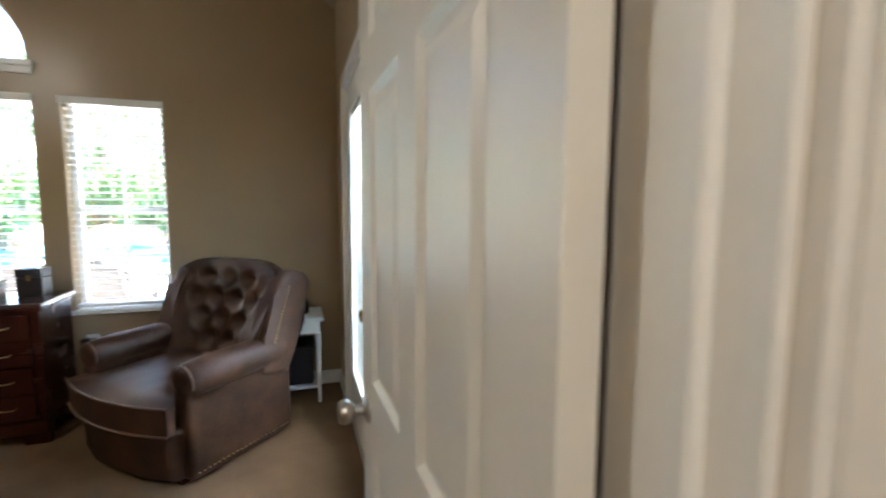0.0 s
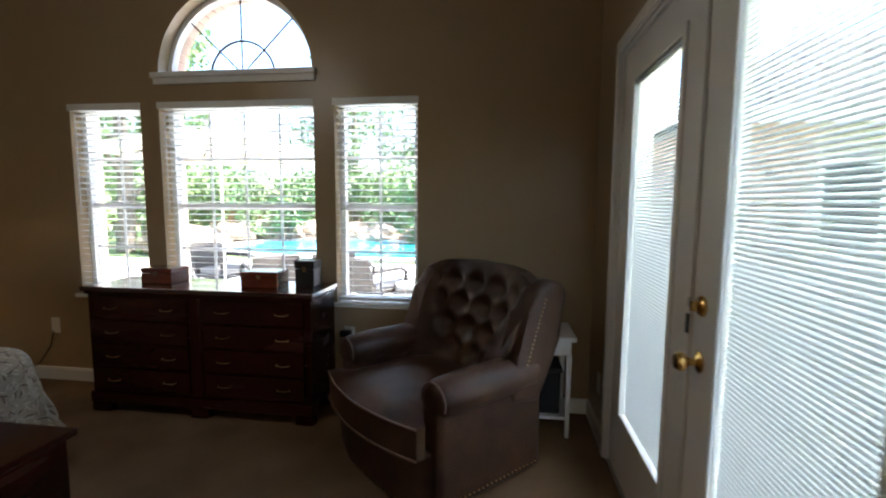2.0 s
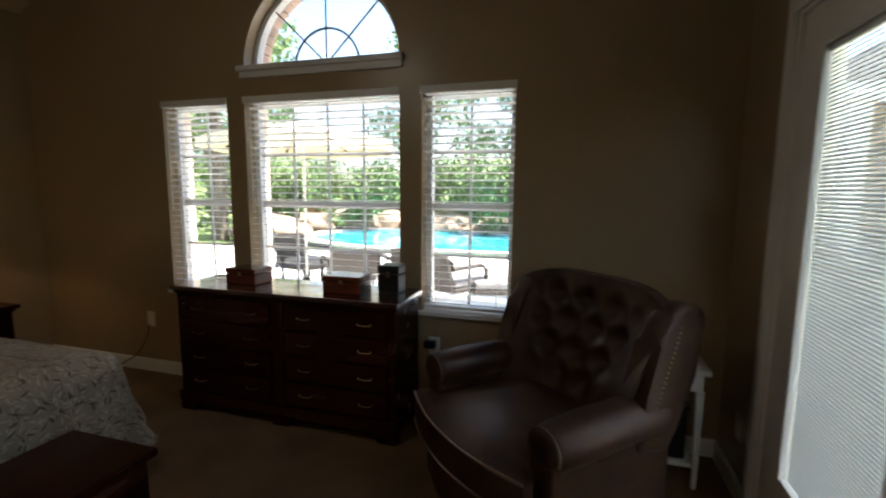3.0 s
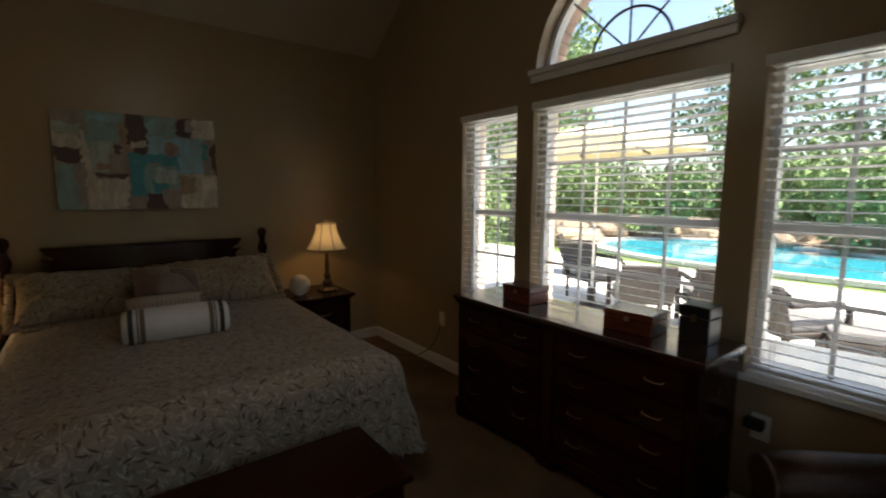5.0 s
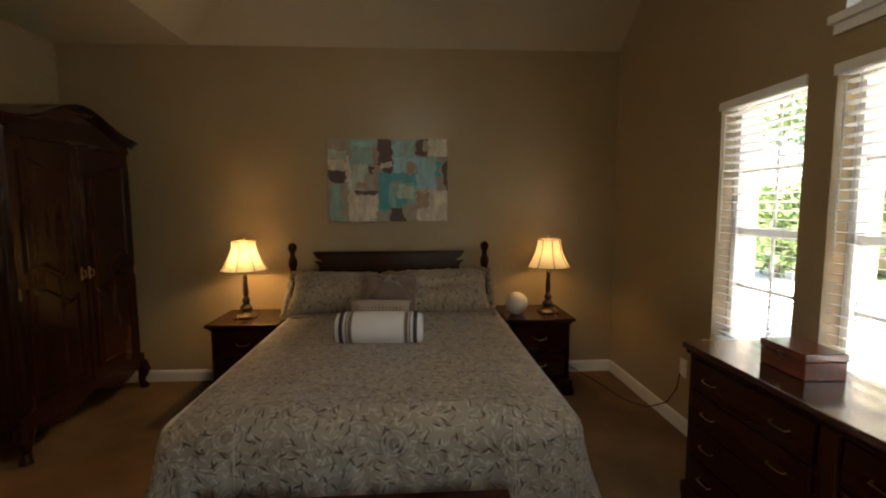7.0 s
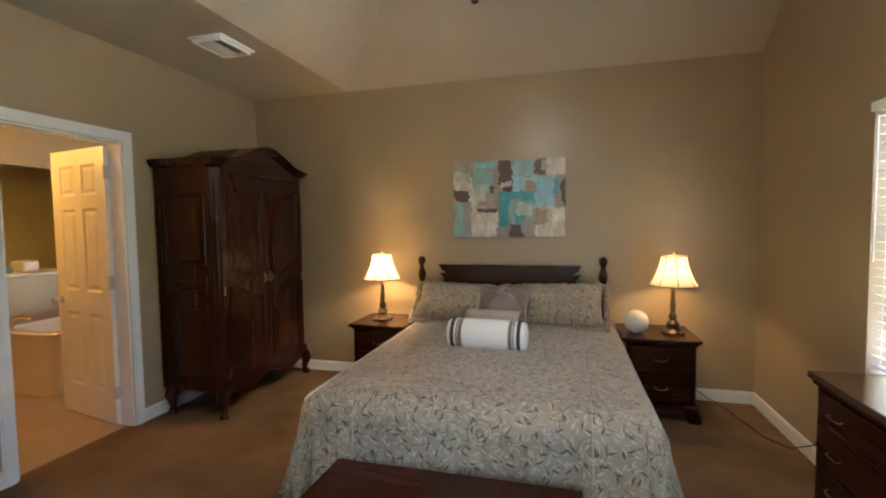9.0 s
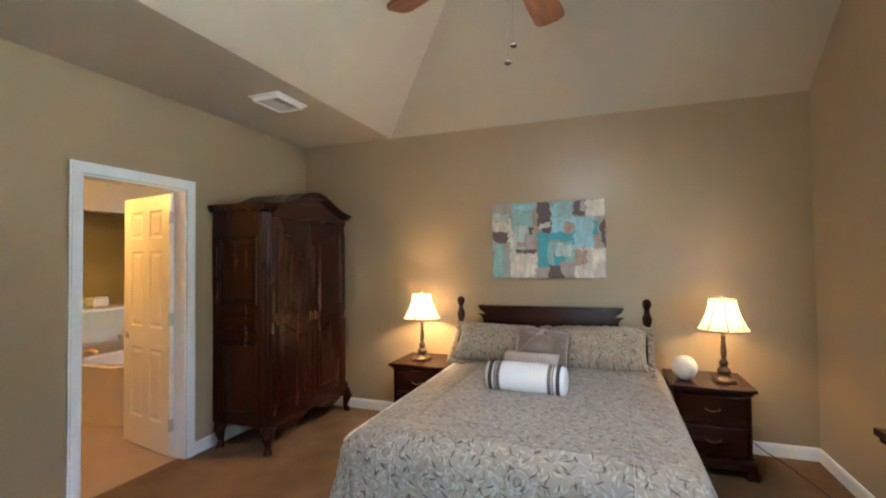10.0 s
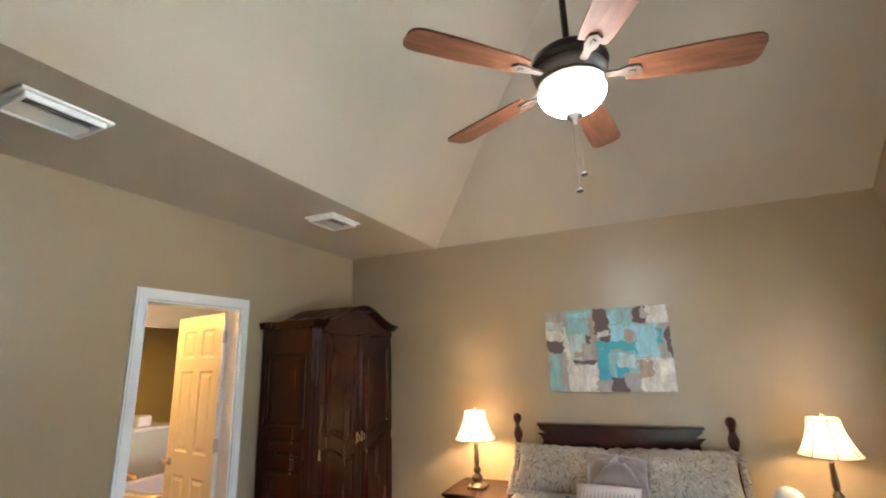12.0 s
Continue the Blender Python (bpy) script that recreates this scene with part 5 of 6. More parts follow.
# ---- ceiling fan ----
FX, FY, FZ = 2.46, -1.71, 2.442
fan = thing("ceiling_fan", "bronze ceiling fan with five walnut blades and lit bowl", "ceiling fan", Matrix.Translation((FX, FY, FLAT)))
D = FZ - FLAT
part("canopy", lathe(bmesh.new(), [(0.03, -0.07), (0.06, -0.05), (0.07, 0), (0.0005, 0)], 24), BRONZE, fan, smooth=True)
part("downrod", tube(bmesh.new(), [(0, 0, -0.06), (0, 0, D + 0.28)], 0.013, 12), BRONZE, fan, smooth=True)
part("motor_housing", lathe(bmesh.new(), [(0.03, D + 0.30), (0.055, D + 0.292), (0.11, D + 0.26), (0.138, D + 0.235), (0.142, D + 0.21), (0.13, D + 0.193), (0.0005, D + 0.192)], 36), BRONZE, fan, smooth=True)
part("motor_band", lathe(bmesh.new(), [(0.128, D + 0.192), (0.134, D + 0.178), (0.128, D + 0.158), (0.118, D + 0.145), (0.0005, D + 0.144)], 36), AGED, fan, smooth=True)
part("light_fitter", lathe(bmesh.new(), [(0.118, D + 0.144), (0.122, D + 0.13), (0.11, D + 0.118), (0.0005, D + 0.117)], 36), AGED, fan, smooth=True)
part("glass_bowl", lathe(bmesh.new(), [(0.105, D + 0.116), (0.116, D + 0.112), (0.121, D + 0.102), (0.118, D + 0.088), (0.106, D + 0.067), (0.086, D + 0.048), (0.062, D + 0.034), (0.036, D + 0.025), (0.0005, D + 0.022)], 40), BOWL, fan, "lit frosted glass bowl", smooth=True)
part("finial", lathe(bmesh.new(), [(0.03, D + 0.016), (0.03, D + 0.006), (0.016, D - 0.006), (0.008, D - 0.02), (0.0005, D - 0.024)], 16), BRONZE, fan, smooth=True)
bm = bmesh.new()
pts = [(0.20, -0.048), (0.24, -0.056), (0.45, -0.068), (0.585, -0.07), (0.612, -0.066), (0.63, -0.052), (0.638, -0.03), (0.638, 0.03), (0.63, 0.052), (0.612, 0.066), (0.585, 0.07), (0.45, 0.068), (0.24, 0.056), (0.20, 0.048)]
prism(bm, pts, lambda u, v, w: (u, v, w), (-0.004, 0.004))
blade_mesh = link_mesh("blade", bm, BLADE)
bm = bmesh.new()
prism(bm, [(0.11, -0.012), (0.17, -0.014), (0.195, -0.024), (0.235, -0.022), (0.248, 0.0), (0.235, 0.022), (0.195, 0.024), (0.17, 0.014), (0.11, 0.012)], lambda u, v, w: (u, v, w), (-0.013, -0.005))
bx(bm, 0.2, 0.225, -0.008, 0.008, -0.018, -0.011, 0.003, 1)
iron_mesh = link_mesh("blade_iron", bm, IRON)
for k in range(5):
    m = Matrix.Translation((0, 0, D + 0.165)) @ pose(0, 0, 0, 0, 0, 101 + 72 * k) @ pose(0, 0, 0, -11, 0, 0)
    b = piece("blade", blade_mesh, fan, m)
    piece("blade_iron", iron_mesh, b, Matrix())
for dx, dy, z in ((-0.02, 0.01, -0.21), (-0.03, -0.012, -0.265)):
    ch = part("pull_chain", tube(bmesh.new(), [(dx, dy, D + 0.02), (dx, dy, D + z)], 0.0007, 5), BRONZE, fan)
    part("pull_knob", lathe(bmesh.new(), [(0.004, 0.008), (0.013, 0.003), (0.013, -0.003), (0.005, -0.008), (0.0005, -0.009)], 12, (dx, dy, D + z)), BRONZE, ch, smooth=True)
bulb("fan_bulb", (FX, FY, FZ - 0.15), 0.8, (1.0, 0.9, 0.75), 0.2)

# ---- bathroom seen through the doorway ----
BS = SOUTH - 0.12
TILE = mat("bathroom_floor_vinyl", (0.36, 0.26, 0.17), 0.5, var=0.1, scale=3, fine=90)
TUB = mat("almond_tub_enamel", (0.72, 0.64, 0.53), 0.2, var=0.03, bump=0.02, coat=0.5)
AMBER_BOWL = shine("lit_amber_glass", (0.9, 0.7, 0.4), (1.0, 0.46, 0.1), 2.5)
GREEN = mat("soft_green_wall_paint", (0.66, 0.65, 0.45), 0.6, var=0.05, fine=150)
setting("floor_bathroom", box(-0.6, 2.9, -7.2, SOUTH - 0.06, -0.25, -0.003), TILE)
setting("wall_bathroom_west", box(-0.7, -0.6, -7.2, BS, -0.2, 2.6), WALL)
setting("wall_bathroom_east", box(2.9, 3.0, -7.2, BS, -0.2, 2.6), WALL)
setting("wall_bathroom_south", box(-0.7, 3.0, -7.3, -7.2, -0.2, 2.6), GREEN)
setting("ceiling_bathroom", box(-0.7, 3.0, -7.3, BS, 2.45, 2.55), CEIL)
setting("wall_bathroom_header", box(-0.6, 2.9, -6.42, -6.30, 2.02, 2.45), WALL)
setting("wall_bathroom_pier", box(-0.6, 0.35, -6.42, -6.30, 0.0, 2.02), WALL)
tub = thing("bathtub", "almond built-in bathtub behind the open door", "bathtub", Matrix.Translation((0.3, -5.95, 0)))
bm = bmesh.new()
out = [(0.9 * math.copysign(abs(math.cos(t)) ** 0.35, math.cos(t)), 0.42 * math.copysign(abs(math.sin(t)) ** 0.35, math.sin(t))) for t in (2 * math.pi * k / 48 for k in range(48))]
rings = []
for k, z in ((1.0, 0.0), (1.0, 0.5), (1.015, 0.53), (1.0, 0.545), (0.9, 0.545), (0.86, 0.53), (0.8, 0.25), (0.7, 0.16)):
    rings.append([bm.verts.new((u * k if k > 0.95 else u * (k + 0.03), v * k, z)) for u, v in out])
for a, b in zip(rings, rings[1:]):
    for i in range(48):
        bm.faces.new((a[i], a[(i + 1) % 48], b[(i + 1) % 48], b[i]))
bm.faces.new(rings[-1])
part("tub_shell", bm, TUB, tub, smooth=True)
part("spout", tube(bmesh.new(), [(0.78, -0.3, 0.545), (0.78, -0.3, 0.62), (0.74, -0.24, 0.64), (0.7, -0.18, 0.61)], 0.018, 10), BRASS, tub, smooth=True)
ledge = thing("tiled_ledge", "beige tub-side ledge wall", "ledge", kind="structure")
part("ledge_body", box(0.36, 1.15, -6.95, -6.43, 0.0, 0.98), WALL, ledge)
part("ledge_cap", box(0.35, 1.17, -6.96, -6.42, 0.98, 1.005, 0.004, 1), TRIM, ledge)
towel = part("folded_towel", box(0.62, 0.78, -6.72, -6.55, 1.005, 1.12, 0.03, 3), WHITE_CLOTH)
tagged(towel, "folded white towel on the ledge", "towel")
tissue = part("tissue_box", box(0.84, 0.94, -6.68, -6.58, 1.005, 1.07, 0.008, 2), SKY_)
tagged(tissue, "small blue box on the ledge", "box")
# Assumed hall lamp, never in view, added to brighten the open entry door.
hall = thing("hall_light", "unseen frosted ceiling lamp added to brighten the entry", "light", Matrix.Translation((4.35, -4.4, 2.5)))
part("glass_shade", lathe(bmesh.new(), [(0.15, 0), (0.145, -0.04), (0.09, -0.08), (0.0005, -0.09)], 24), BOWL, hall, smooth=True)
bulb("hall_fill_bulb", (4.35, -4.4, 2.3), 1.2, (1.0, 0.95, 0.86), 0.15)
van = thing("vanity_light", "frosted ceiling light in the bathroom", "light", Matrix.Translation((1.9, -5.6, 2.45)))
part("glass_shade", lathe(bmesh.new(), [(0.14, 0), (0.135, -0.04), (0.09, -0.08), (0.0005, -0.09)], 24), AMBER_BOWL, van, smooth=True)
bulb("bath_bulb", (1.9, -5.6, 2.1), 1.3, (1.0, 0.5, 0.1), 0.12)


# ---- outdoors: patio, pool, planting, fence, the house's other wing ----
LAWN = mat("mown_lawn", (0.14, 0.2, 0.06), 0.95, var=0.35, scale=1.2, fine=60, bump=0.6, depth=0.02)
CONCRETE = mat("pale_patio_concrete", (0.62, 0.6, 0.57), 0.85, var=0.12, scale=1.4, fine=70, bump=0.3, each=0.2)
STONE = mat("sandstone_boulder", (0.38, 0.27, 0.19), 0.9, var=0.3, scale=2.5, fine=18, bump=0.8, depth=0.03, tone=(0.28, 0.22, 0.17))
LEAF = mat("hedge_leaf", (0.2, 0.28, 0.1), 0.5, var=0.4, scale=2.5, fine=20, bump=0, tone=(0.11, 0.16, 0.06))
LEAF_LIGHT = mat("tree_leaf", (0.2, 0.27, 0.11), 0.5, var=0.4, scale=1.5, fine=15, bump=0, tone=(0.11, 0.17, 0.06))
BARK = mat("tree_bark", (0.2, 0.16, 0.12), 0.95, var=0.3, scale=6, fine=30, bump=0.8, depth=0.02, stretch=(4, 4, 1))
FENCE = mat("red_brown_fence", (0.27, 0.13, 0.08), 0.85, var=0.3, scale=4, fine=40, bump=0.3, stretch=(6, 6, 1), each=0.35)
BRICK = mat("red_brown_brick", (0.38, 0.27, 0.22), 0.9, var=0.2, scale=8, fine=70, bump=0.5, depth=0.004, each=0.5)
MORTAR = mat("grey_mortar", (0.42, 0.38, 0.33), 0.95, var=0.1, scale=6, fine=90, bump=0.4)
ROOFING = mat("grey_roof_shingle", (0.075, 0.075, 0.078), 0.9, var=0.25, scale=4, fine=30, bump=0.5, depth=0.01)
CANVAS = mat("yellow_umbrella_cloth", (0.8, 0.72, 0.5), 0.8, var=0.06, fine=120, bump=0.2)
WICKER = mat("dark_wicker", (0.05, 0.04, 0.035), 0.6, var=0.3, scale=20, fine=140, bump=0.8, depth=0.006)
CUSHION = mat("grey_outdoor_cushion", (0.2, 0.19, 0.19), 0.9, var=0.1, fine=160, bump=0.3)
WATER, wnodes, wlinks, wb = nodes_of("pool_water")
wb.inputs["Base Color"].default_value = (0.03, 0.32, 0.42, 1)
wb.inputs["Roughness"].default_value = 0.08
wtex = wnodes.new("ShaderNodeTexNoise")
wtex.inputs["Scale"].default_value = 3.5
wbump = wnodes.new("ShaderNodeBump")
wbump.inputs["Strength"].default_value = 0.25
wlinks.new(wtex.outputs["Fac"], wbump.inputs["Height"])
wlinks.new(wbump.outputs[0], wb.inputs["Normal"])
STUCCO = mat("pale_pink_outer_brick", (0.62, 0.5, 0.42), 0.85, var=0.08, scale=3, fine=60, bump=0.3)
GZ = -0.2
bm = bmesh.new()
sheet(bm, 40, 40, lambda u, v: (-400 + 800 * u, -400 + 800 * v, GZ - 0.02))
setting("ground", bm, LAWN)
patio = thing("patio", "pale concrete patio in large slabs", "patio", kind="structure")
mesh = link_mesh("slab", box(-0.745, 0.745, -0.745, 0.745, GZ - 0.05, GZ + 0.05, 0.01, 1), CONCRETE)
for i in range(11):
    for j in range(5):
        piece("slab", mesh, patio, Matrix.Translation((-7.5 + i * 1.5, 1.0 + j * 1.5, 0)))
for j in range(-4, 0):
    for i in range(3):
        piece("slab", mesh, patio, Matrix.Translation((5.85 + i * 1.5, 1.0 + j * 1.5, 0)))
pool = thing("swimming_pool", "kidney-shaped swimming pool with stone coping", "pool", Matrix.Translation((0.3, 11.4, GZ)))


def shore(t, k=1.0):
    r = 1 + 0.18 * math.cos(2 * t + 0.6) + 0.07 * math.cos(3 * t)
    return (4.6 * k * r * math.cos(t), 3.2 * k * r * math.sin(t))


part("water", prism(bmesh.new(), [shore(2 * math.pi * i / 72) for i in range(72)], lambda u, v, w: (u, v, w), (0.0, 0.04)), WATER, pool, "clear turquoise water")
for i in range(72):
    t0, t1 = 2 * math.pi * (i + 0.03) / 72, 2 * math.pi * (i + 0.97) / 72
    part("coping_stone", prism(bmesh.new(), [shore(t0), shore(t1), shore(t1, 1.1), shore(t0, 1.1)], lambda u, v, w: (u, v, w), (0.0, 0.09)), CONCRETE, pool)


def boulder(x, y, r, seed):
    bm = bmesh.new()
    bmesh.ops.create_icosphere(bm, subdivisions=3, radius=r)
    for v in bm.verts:
        k = 1 + 0.35 * noise.noise(v.co / r * 1.3 + Vector((seed, 0, 0))) + 0.12 * noise.noise(v.co / r * 4 + Vector((0, seed, 0)))
        v.co = Vector((v.co.x * k * 1.25, v.co.y * k, max(-0.3 * r, v.co.z * k * 0.7)))
    ob = part("boulder", bm, STONE)
    ob.location = (x, y, GZ + 0.22 * r)
    tagged(ob, "rough sandstone boulder beside the pool", "rock", "boulders round the pool")


rng = random.Random(4)
for k in range(26):
    t = radians(60 + 145 * (k % 13) / 12 + rng.uniform(-4, 4))
    u, v = shore(t, 1.22 + 0.14 * (k // 13))
    boulder(0.3 + u, 11.4 + v, rng.uniform(0.35, 0.8) + 0.25 * (k // 13), k * 3.7)


def leaves(bm, centre, size, count, leaf, rng):
    for _ in range(count):
        while True:
            p = Vector((rng.uniform(-1, 1), rng.uniform(-1, 1), rng.uniform(-1, 1)))
            if 0.35 < p.length < 1.0:
                break
        p = Vector((centre[0] + p.x * size[0], centre[1] + p.y * size[1], centre[2] + p.z * size[2]))
        turn = Euler((rng.uniform(-1.2, 1.2), rng.uniform(-1.2, 1.2), rng.uniform(0, 6.3))).to_matrix()
        a, b = leaf * rng.uniform(0.7, 1.3), leaf * rng.uniform(0.35, 0.6)
        bm.faces.new([bm.verts.new(p + turn @ Vector(c)) for c in ((-a, 0, 0), (0, -b, 0.02), (a, 0, 0), (0, b, 0.02))])


def shrub(x, y, w, h, seed):
    r = random.Random(seed)
    root = thing("shrub", "dense green garden shrub behind the pool", "shrub", Matrix.Translation((x, y, GZ)), group="shrubs behind the pool")
    bm = bmesh.new()
    for _ in range(9):
        leaves(bm, (r.uniform(-w, w) * 0.6, r.uniform(-0.5, 0.5), h * r.uniform(0.3, 0.8)), (w * 0.5, 0.6, h * 0.3), 190, 0.11, r)
    part("foliage", bm, LEAF, root)
    for _ in range(4):
        a = r.uniform(-0.4, 0.4) * w
        part("stem", tube(bmesh.new(), [(a * 0.4, 0, 0), (a * 0.7, 0.05, h * 0.4), (a, 0, h * 0.75)], 0.03, 6, [0.04, 0.03, 0.012]), BARK, root)


for k in range(9):
    shrub(-13.5 + k * 1.9, 13.3 + 1.6 * math.sin(k * 1.3) + (1.8 if k > 5 else -2.0 if k < 3 else 0), 1.5, rng.uniform(2.4, 3.3), 30 + k)
for k in range(8):
    shrub(-15.0 + k * 2.3, 17.2 + 0.8 * math.sin(k * 2.1), 1.7, rng.uniform(3.0, 3.9), 50 + k)
shrub(-5.6, 6.2, 1.2, 2.2, 71)
shrub(-7.3, 4.6, 1.2, 2.6, 72)


def tree(x, y, h, spread, seed):
    r = random.Random(seed)
    root = thing("tree", "leafy garden tree rising behind the fence", "tree", Matrix.Translation((x, y, GZ)), group="garden trees")
    trunk = part("trunk", tube(bmesh.new(), [(0, 0, 0), (0.1, 0.05, h * 0.3), (0.05, -0.1, h * 0.6), (0.1, 0, h * 0.85)], 0.2, 10, [0.26, 0.2, 0.13, 0.04]), BARK, root, smooth=True)
    bm = bmesh.new()
    for k in range(13):
        a = k * 2.4 + r.uniform(-0.3, 0.3)
        z = h * (0.22 + 0.63 * k / 12)
        d = spread * r.uniform(0.55, 1.0) * (1 - 0.5 * (k / 12) ** 2)
        tip = (d * math.cos(a), d * math.sin(a), z + h * 0.12)
        part("limb", tube(bmesh.new(), [(0.05, 0, z - h * 0.06), (tip[0] * 0.5, tip[1] * 0.5, z + h * 0.05), tip], 0.05, 6, [0.08, 0.05, 0.015]), BARK, root)
        leaves(bm, tip, (spread * 0.42, spread * 0.42, h * 0.11), 420, 0.13, r)
    part("crown", bm, LEAF_LIGHT, root)


tree(-7.0, 9.4, 8.5, 2.6, 11)
tree(-11.5, 15.5, 9.5, 3.2, 12)
tree(-3.2, 19.5, 9.0, 3.0, 13)
tree(2.6, 21.0, 8.0, 2.8, 14)
tree(-17.0, 9.0, 9.0, 3.2, 15)
tree(7.5, 19.0, 7.5, 2.6, 16)

fence = thing("garden_fence", "red-brown board fence beyond the lawn", "fence")
mesh = link_mesh("board", box(-0.145, 0.145, -0.012, 0.012, GZ, 1.55, 0.004, 1), FENCE)
for k in range(100):
    piece("board", mesh, fence, Matrix.Translation((-20 + k * 0.3, 22.5, 0.02 * math.sin(k * 7.3))))
part("fence_rail", box(-20, 10, 22.52, 22.58, 1.2, 1.3), FENCE, fence)
for k in range(11):
    part("fence_post", box(-20 + k * 3 - 0.05, -20 + k * 3 + 0.05, 22.58, 22.68, GZ, 1.6), FENCE, fence)

# umbrella, wicker chairs, table
umb = thing("patio_umbrella", "yellow cloth patio umbrella with dark ribs", "umbrella", Matrix.Translation((0.35, 3.15, GZ + 0.05)))
part("pole", tube(bmesh.new(), [(0, 0, 0.05), (0, 0, 2.52)], 0.018, 10), PLASTIC, umb, "pale painted pole")
part("base", lathe(bmesh.new(), [(0.28, 0), (0.28, 0.05), (0.05, 0.08), (0.03, 0.3), (0.0005, 0.3)], 24), BRONZE, umb)
bm = bmesh.new()
top = bm.verts.new((0, 0, 2.5))
rim = []
for k in range(8):
    for q in range(4):
        a = 2 * math.pi * (k + q / 4) / 8
        r = 1.35 * (math.cos(math.pi / 8) / math.cos(2 * math.pi * (q / 4) / 8 - math.pi / 8))
        rim.append(bm.verts.new((r * math.cos(a), r * math.sin(a), 2.2 + (0.02 if q else 0))))
for i in range(32):
    bm.faces.new((top, rim[i], rim[(i + 1) % 32]))
low = [bm.verts.new((v.co.x, v.co.y, 2.08)) for v in rim]
for i in range(32):
    bm.faces.new((rim[i], low[i], low[(i + 1) % 32], rim[(i + 1) % 32]))
part("canopy", bm, CANVAS, umb, "yellow cloth canopy with a valance").modifiers.new("thickness", "SOLIDIFY").thickness = 0.004
for k in range(8):
    a = 2 * math.pi * k / 8
    part("rib", tube(bmesh.new(), [(0.02 * math.cos(a), 0.02 * math.sin(a), 2.46), (1.34 * math.cos(a), 1.34 * math.sin(a), 2.175)], 0.012, 6), BRONZE, umb)


def wicker_chair(x, y, turn, first=[]):
    m = pose(x, y, GZ + 0.05, 0, 0, turn)
    if first:
        return copy_thing(first[0], m)
    root = thing("patio_chair", "dark wicker patio armchair with grey cushion", "chair", m, group="patio chairs")
    part("seat", box(-0.3, 0.3, -0.3, 0.28, 0.3, 0.36, 0.01, 1), WICKER, root)
    part("backrest", prism(bmesh.new(), [(0.24, 0.33), (0.3, 0.33), (0.4, 0.76), (0.36, 0.78)], lambda u, v, w: (w, u, v), (-0.3, 0.3)), WICKER, root)
    part("seat_cushion", box(-0.27, 0.27, -0.3, 0.22, 0.36, 0.46, 0.03, 2), CUSHION, root)
    for s in (-1, 1):
        part("armrest", tube(bmesh.new(), [(s * 0.31, -0.3, 0.02), (s * 0.31, -0.3, 0.56), (s * 0.31, -0.2, 0.62), (s * 0.31, 0.3, 0.62)], 0.03, 8), WICKER, root)
        part("leg", tube(bmesh.new(), [(s * 0.27, 0.25, 0), (s * 0.27, 0.25, 0.32)], 0.022, 8), WICKER, root)
    first.append(root)
    return root


wicker_chair(1.12, 3.0, 222)
wicker_chair(1.75, 3.5, 218)
wicker_chair(2.62, 2.95, 150)
wicker_chair(-0.05, 3.75, 75)
wicker_chair(-1.5, 5.4, 120)
GREY_TOP = mat("grey_stone_tabletop", (0.16, 0.16, 0.165), 0.25, var=0.25, scale=6, fine=40, bump=0.05)
ptab = thing("patio_table", "low grey stone patio table with dark metal legs", "table", pose(3.3, 1.72, GZ + 0.05, 0, 0, 12))
part("tabletop", box(-0.55, 0.55, -0.35, 0.35, 0.42, 0.45, 0.01, 1), GREY_TOP, ptab)
part("table_frame", box(-0.555, 0.555, -0.355, 0.355, 0.37, 0.42, 0.006, 1), BRONZE, ptab)
for x in (-0.48, 0.48):
    for y in (-0.28, 0.28):
        part("leg", tube(bmesh.new(), [(x, y, 0), (x * 0.9, y * 0.9, 0.42)], 0.018, 8), BRONZE, ptab)
stool = thing("patio_ottoman", "square wicker ottoman on the patio", "ottoman", pose(3.15, 3.1, GZ + 0.05, 0, 0, 20))
part("ottoman_body", box(-0.3, 0.3, -0.3, 0.3, 0.02, 0.34, 0.02, 2), WICKER, stool)
part("cushion", box(-0.29, 0.29, -0.29, 0.29, 0.34, 0.43, 0.03, 2), CUSHION, stool)

# the other wing across the patio
wing = thing("house_wing", "brick house wing with grey shingle roof", "house", Matrix.Translation((7.2, 4.4, GZ)))
part("wall", box(0.02, 7, 0.02, 7, 0, 2.9), MORTAR, wing)
mesh = link_mesh("brick", box(-0.097, 0.097, -0.045, 0.045, -0.032, 0.032, 0.004, 1), BRICK)
for r_ in range(36):
    for c in range(7):
        piece("brick", mesh, wing, Matrix.Translation((0.11 + c * 0.205 + (r_ % 2) * 0.1, 0.03, 0.05 + r_ * 0.075)))
bm = bmesh.new()
for r_ in range(36):
    for c in range(26):
        bx(bm, -0.015, 0.07, 0.2 + c * 0.205 + (r_ % 2) * 0.1 - 0.097, 0.2 + c * 0.205 + (r_ % 2) * 0.1 + 0.097, 0.018 + r_ * 0.075, 0.082 + r_ * 0.075)
tagged(part("brick_course", bm, BRICK, wing), kind="stuff")
bm = bmesh.new()
o = [bm.verts.new(p) for p in ((-0.6, -0.6, 2.8), (7.6, -0.6, 2.8), (7.6, 7.6, 2.8), (-0.6, 7.6, 2.8))]
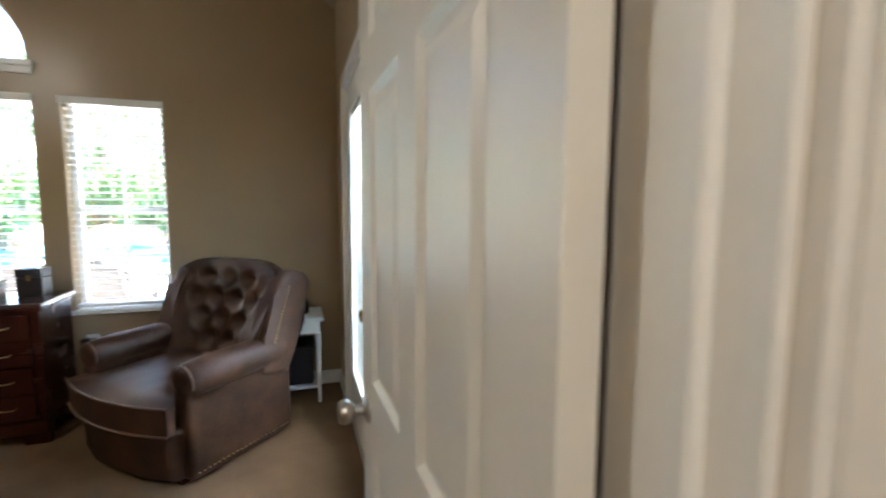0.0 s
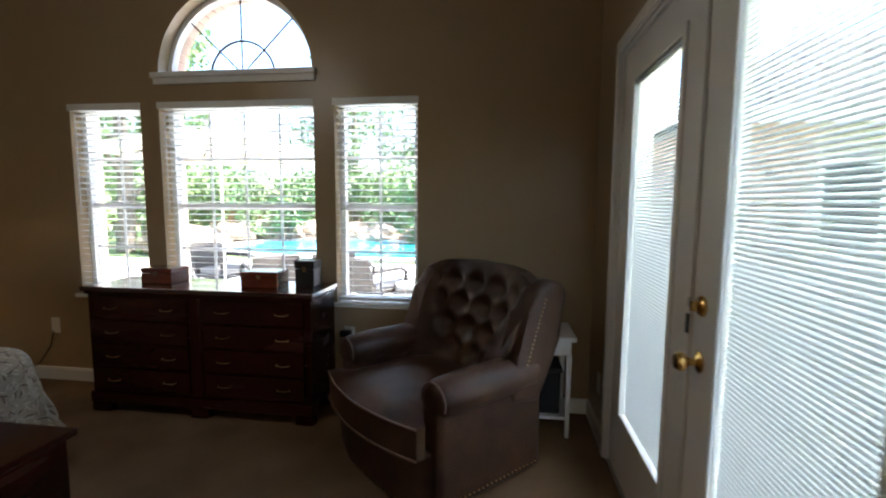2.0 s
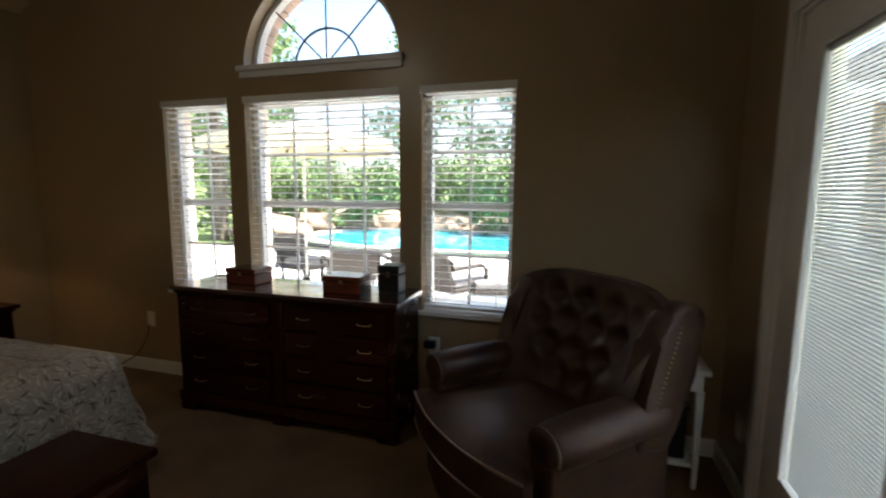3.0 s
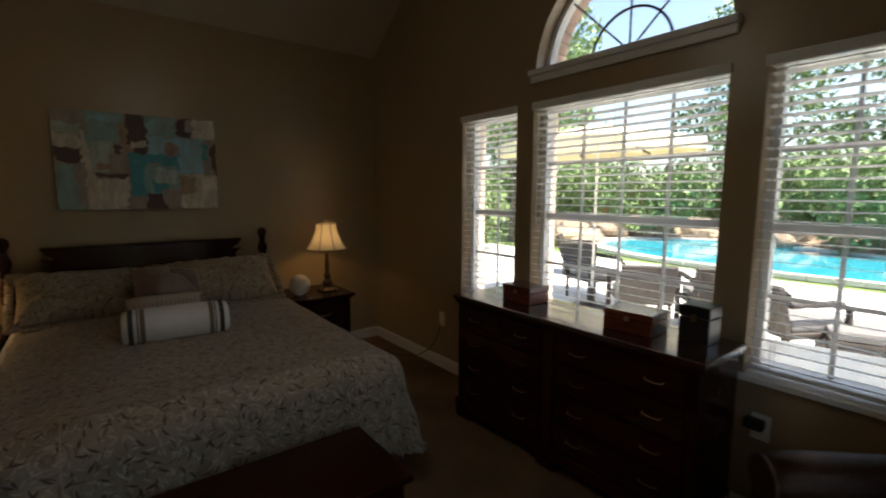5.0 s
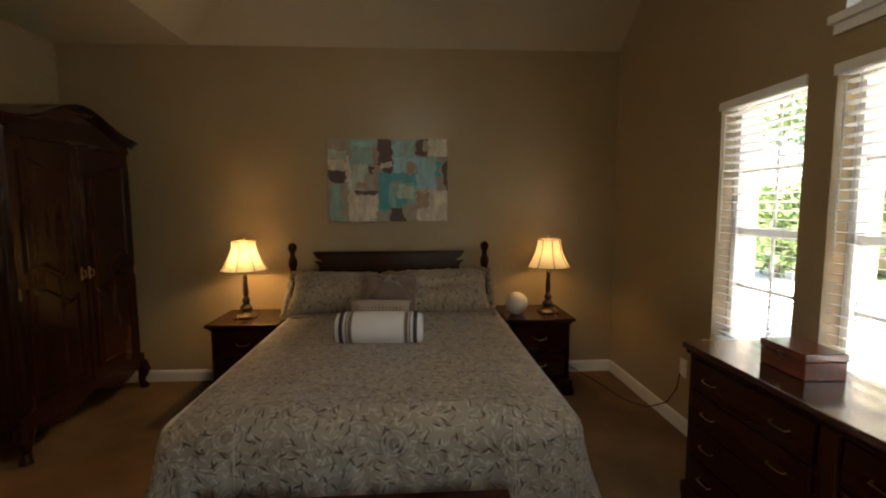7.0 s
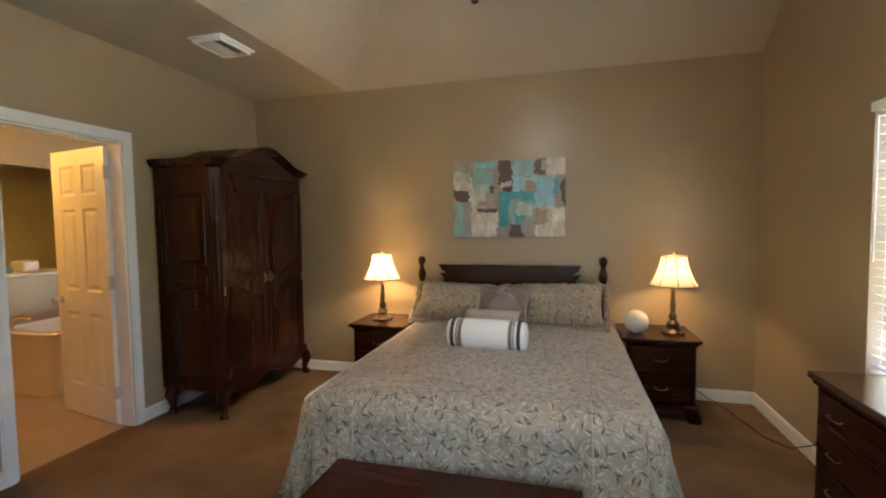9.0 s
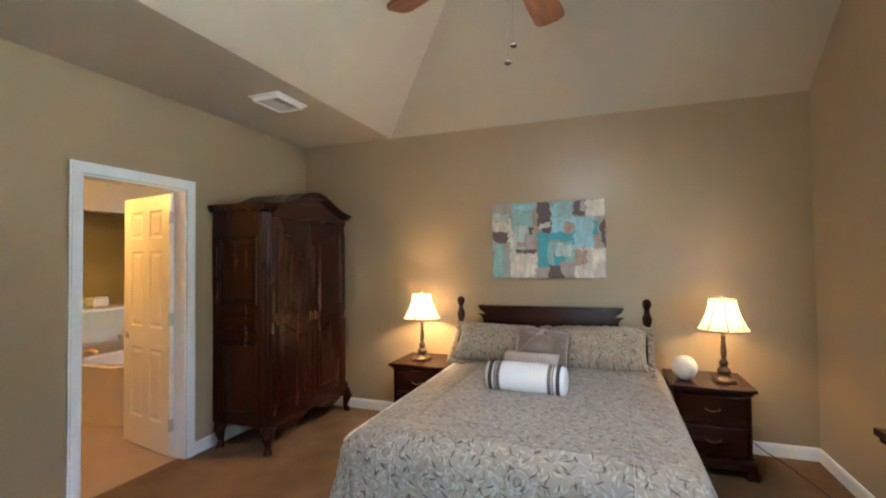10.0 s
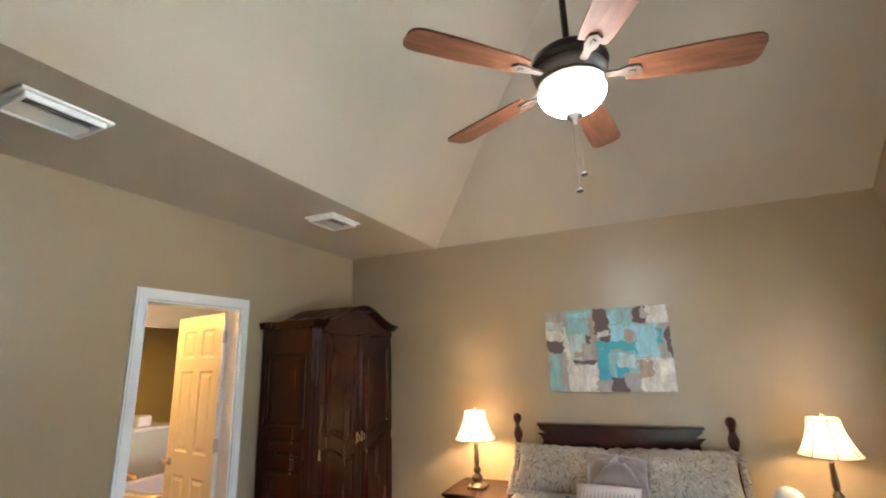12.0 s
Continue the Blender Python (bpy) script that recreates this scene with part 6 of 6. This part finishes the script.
p = [bm.verts.new(p) for p in ((3.2, 3.2, 5.0), (3.8, 3.2, 5.0), (3.8, 3.8, 5.0), (3.2, 3.8, 5.0))]
bm.faces.new(o), bm.faces.new(p)
for i in range(4):
    bm.faces.new((o[i], o[(i + 1) % 4], p[(i + 1) % 4], p[i]))
part("roof", bm, ROOFING, wing)
bm = box(-0.62, 7.62, -0.64, -0.6, 2.62, 2.84)
bx(bm, -0.64, -0.6, -0.6, 7.6, 2.62, 2.84)
part("fascia", bm, TRIM, wing, "white painted eave board")
win = part("window", box(1.6, 2.5, -0.03, 0.015, 0.8, 2.2), TRIM, wing)
part("window_pane", box(1.68, 2.42, -0.036, -0.03, 0.88, 2.12), BLACK, win)
post = thing("porch_column", "white painted porch column", "column", Matrix.Translation((6.9, 3.4, GZ + 0.05)))
part("shaft", box(-0.1, 0.1, -0.1, 0.1, 0.15, 2.5, 0.01, 1), TRIM, post)
part("base", box(-0.14, 0.14, -0.14, 0.14, 0, 0.15, 0.01, 1), TRIM, post)
part("capital", box(-0.14, 0.14, -0.14, 0.14, 2.5, 2.6, 0.01, 1), TRIM, post)


# brick veneer outside the bedroom's north wall, with a brick ring round the half-round window
setting("wall_veneer", columns(bmesh.new(), cuts, north_spans, lambda u, v, w: (u, w, v), (0.152, 0.235)), STUCCO)
ring = thing("brick_arch", "red-brown brick arch round the half-round window", "brickwork", kind="structure")
mesh = link_mesh("brick", box(-0.1, 0.1, -0.048, 0.048, -0.03, 0.03, 0.004, 1), BRICK)
for k in range(26):
    a = math.pi * (k + 0.5) / 26
    piece("brick", mesh, ring, Matrix.Translation((ARCH_X + (ARCH_R + 0.085) * math.cos(a), 0.2, ARCH_Z + (ARCH_R + 0.085) * math.sin(a))) @ Matrix.Rotation(-a, 4, "Y"))

# unseen overhang added along the east side, keeps sun off the patio doors
SUN_BLOCK = mat("white_sun_block_board", (0.7, 0.68, 0.63), 0.6, var=0.05)
bm = box(EAST + 0.15, EAST + 1.3, -6.0, 0.1, 2.72, 2.84)
setting("added_sun_eave", bm, SUN_BLOCK)
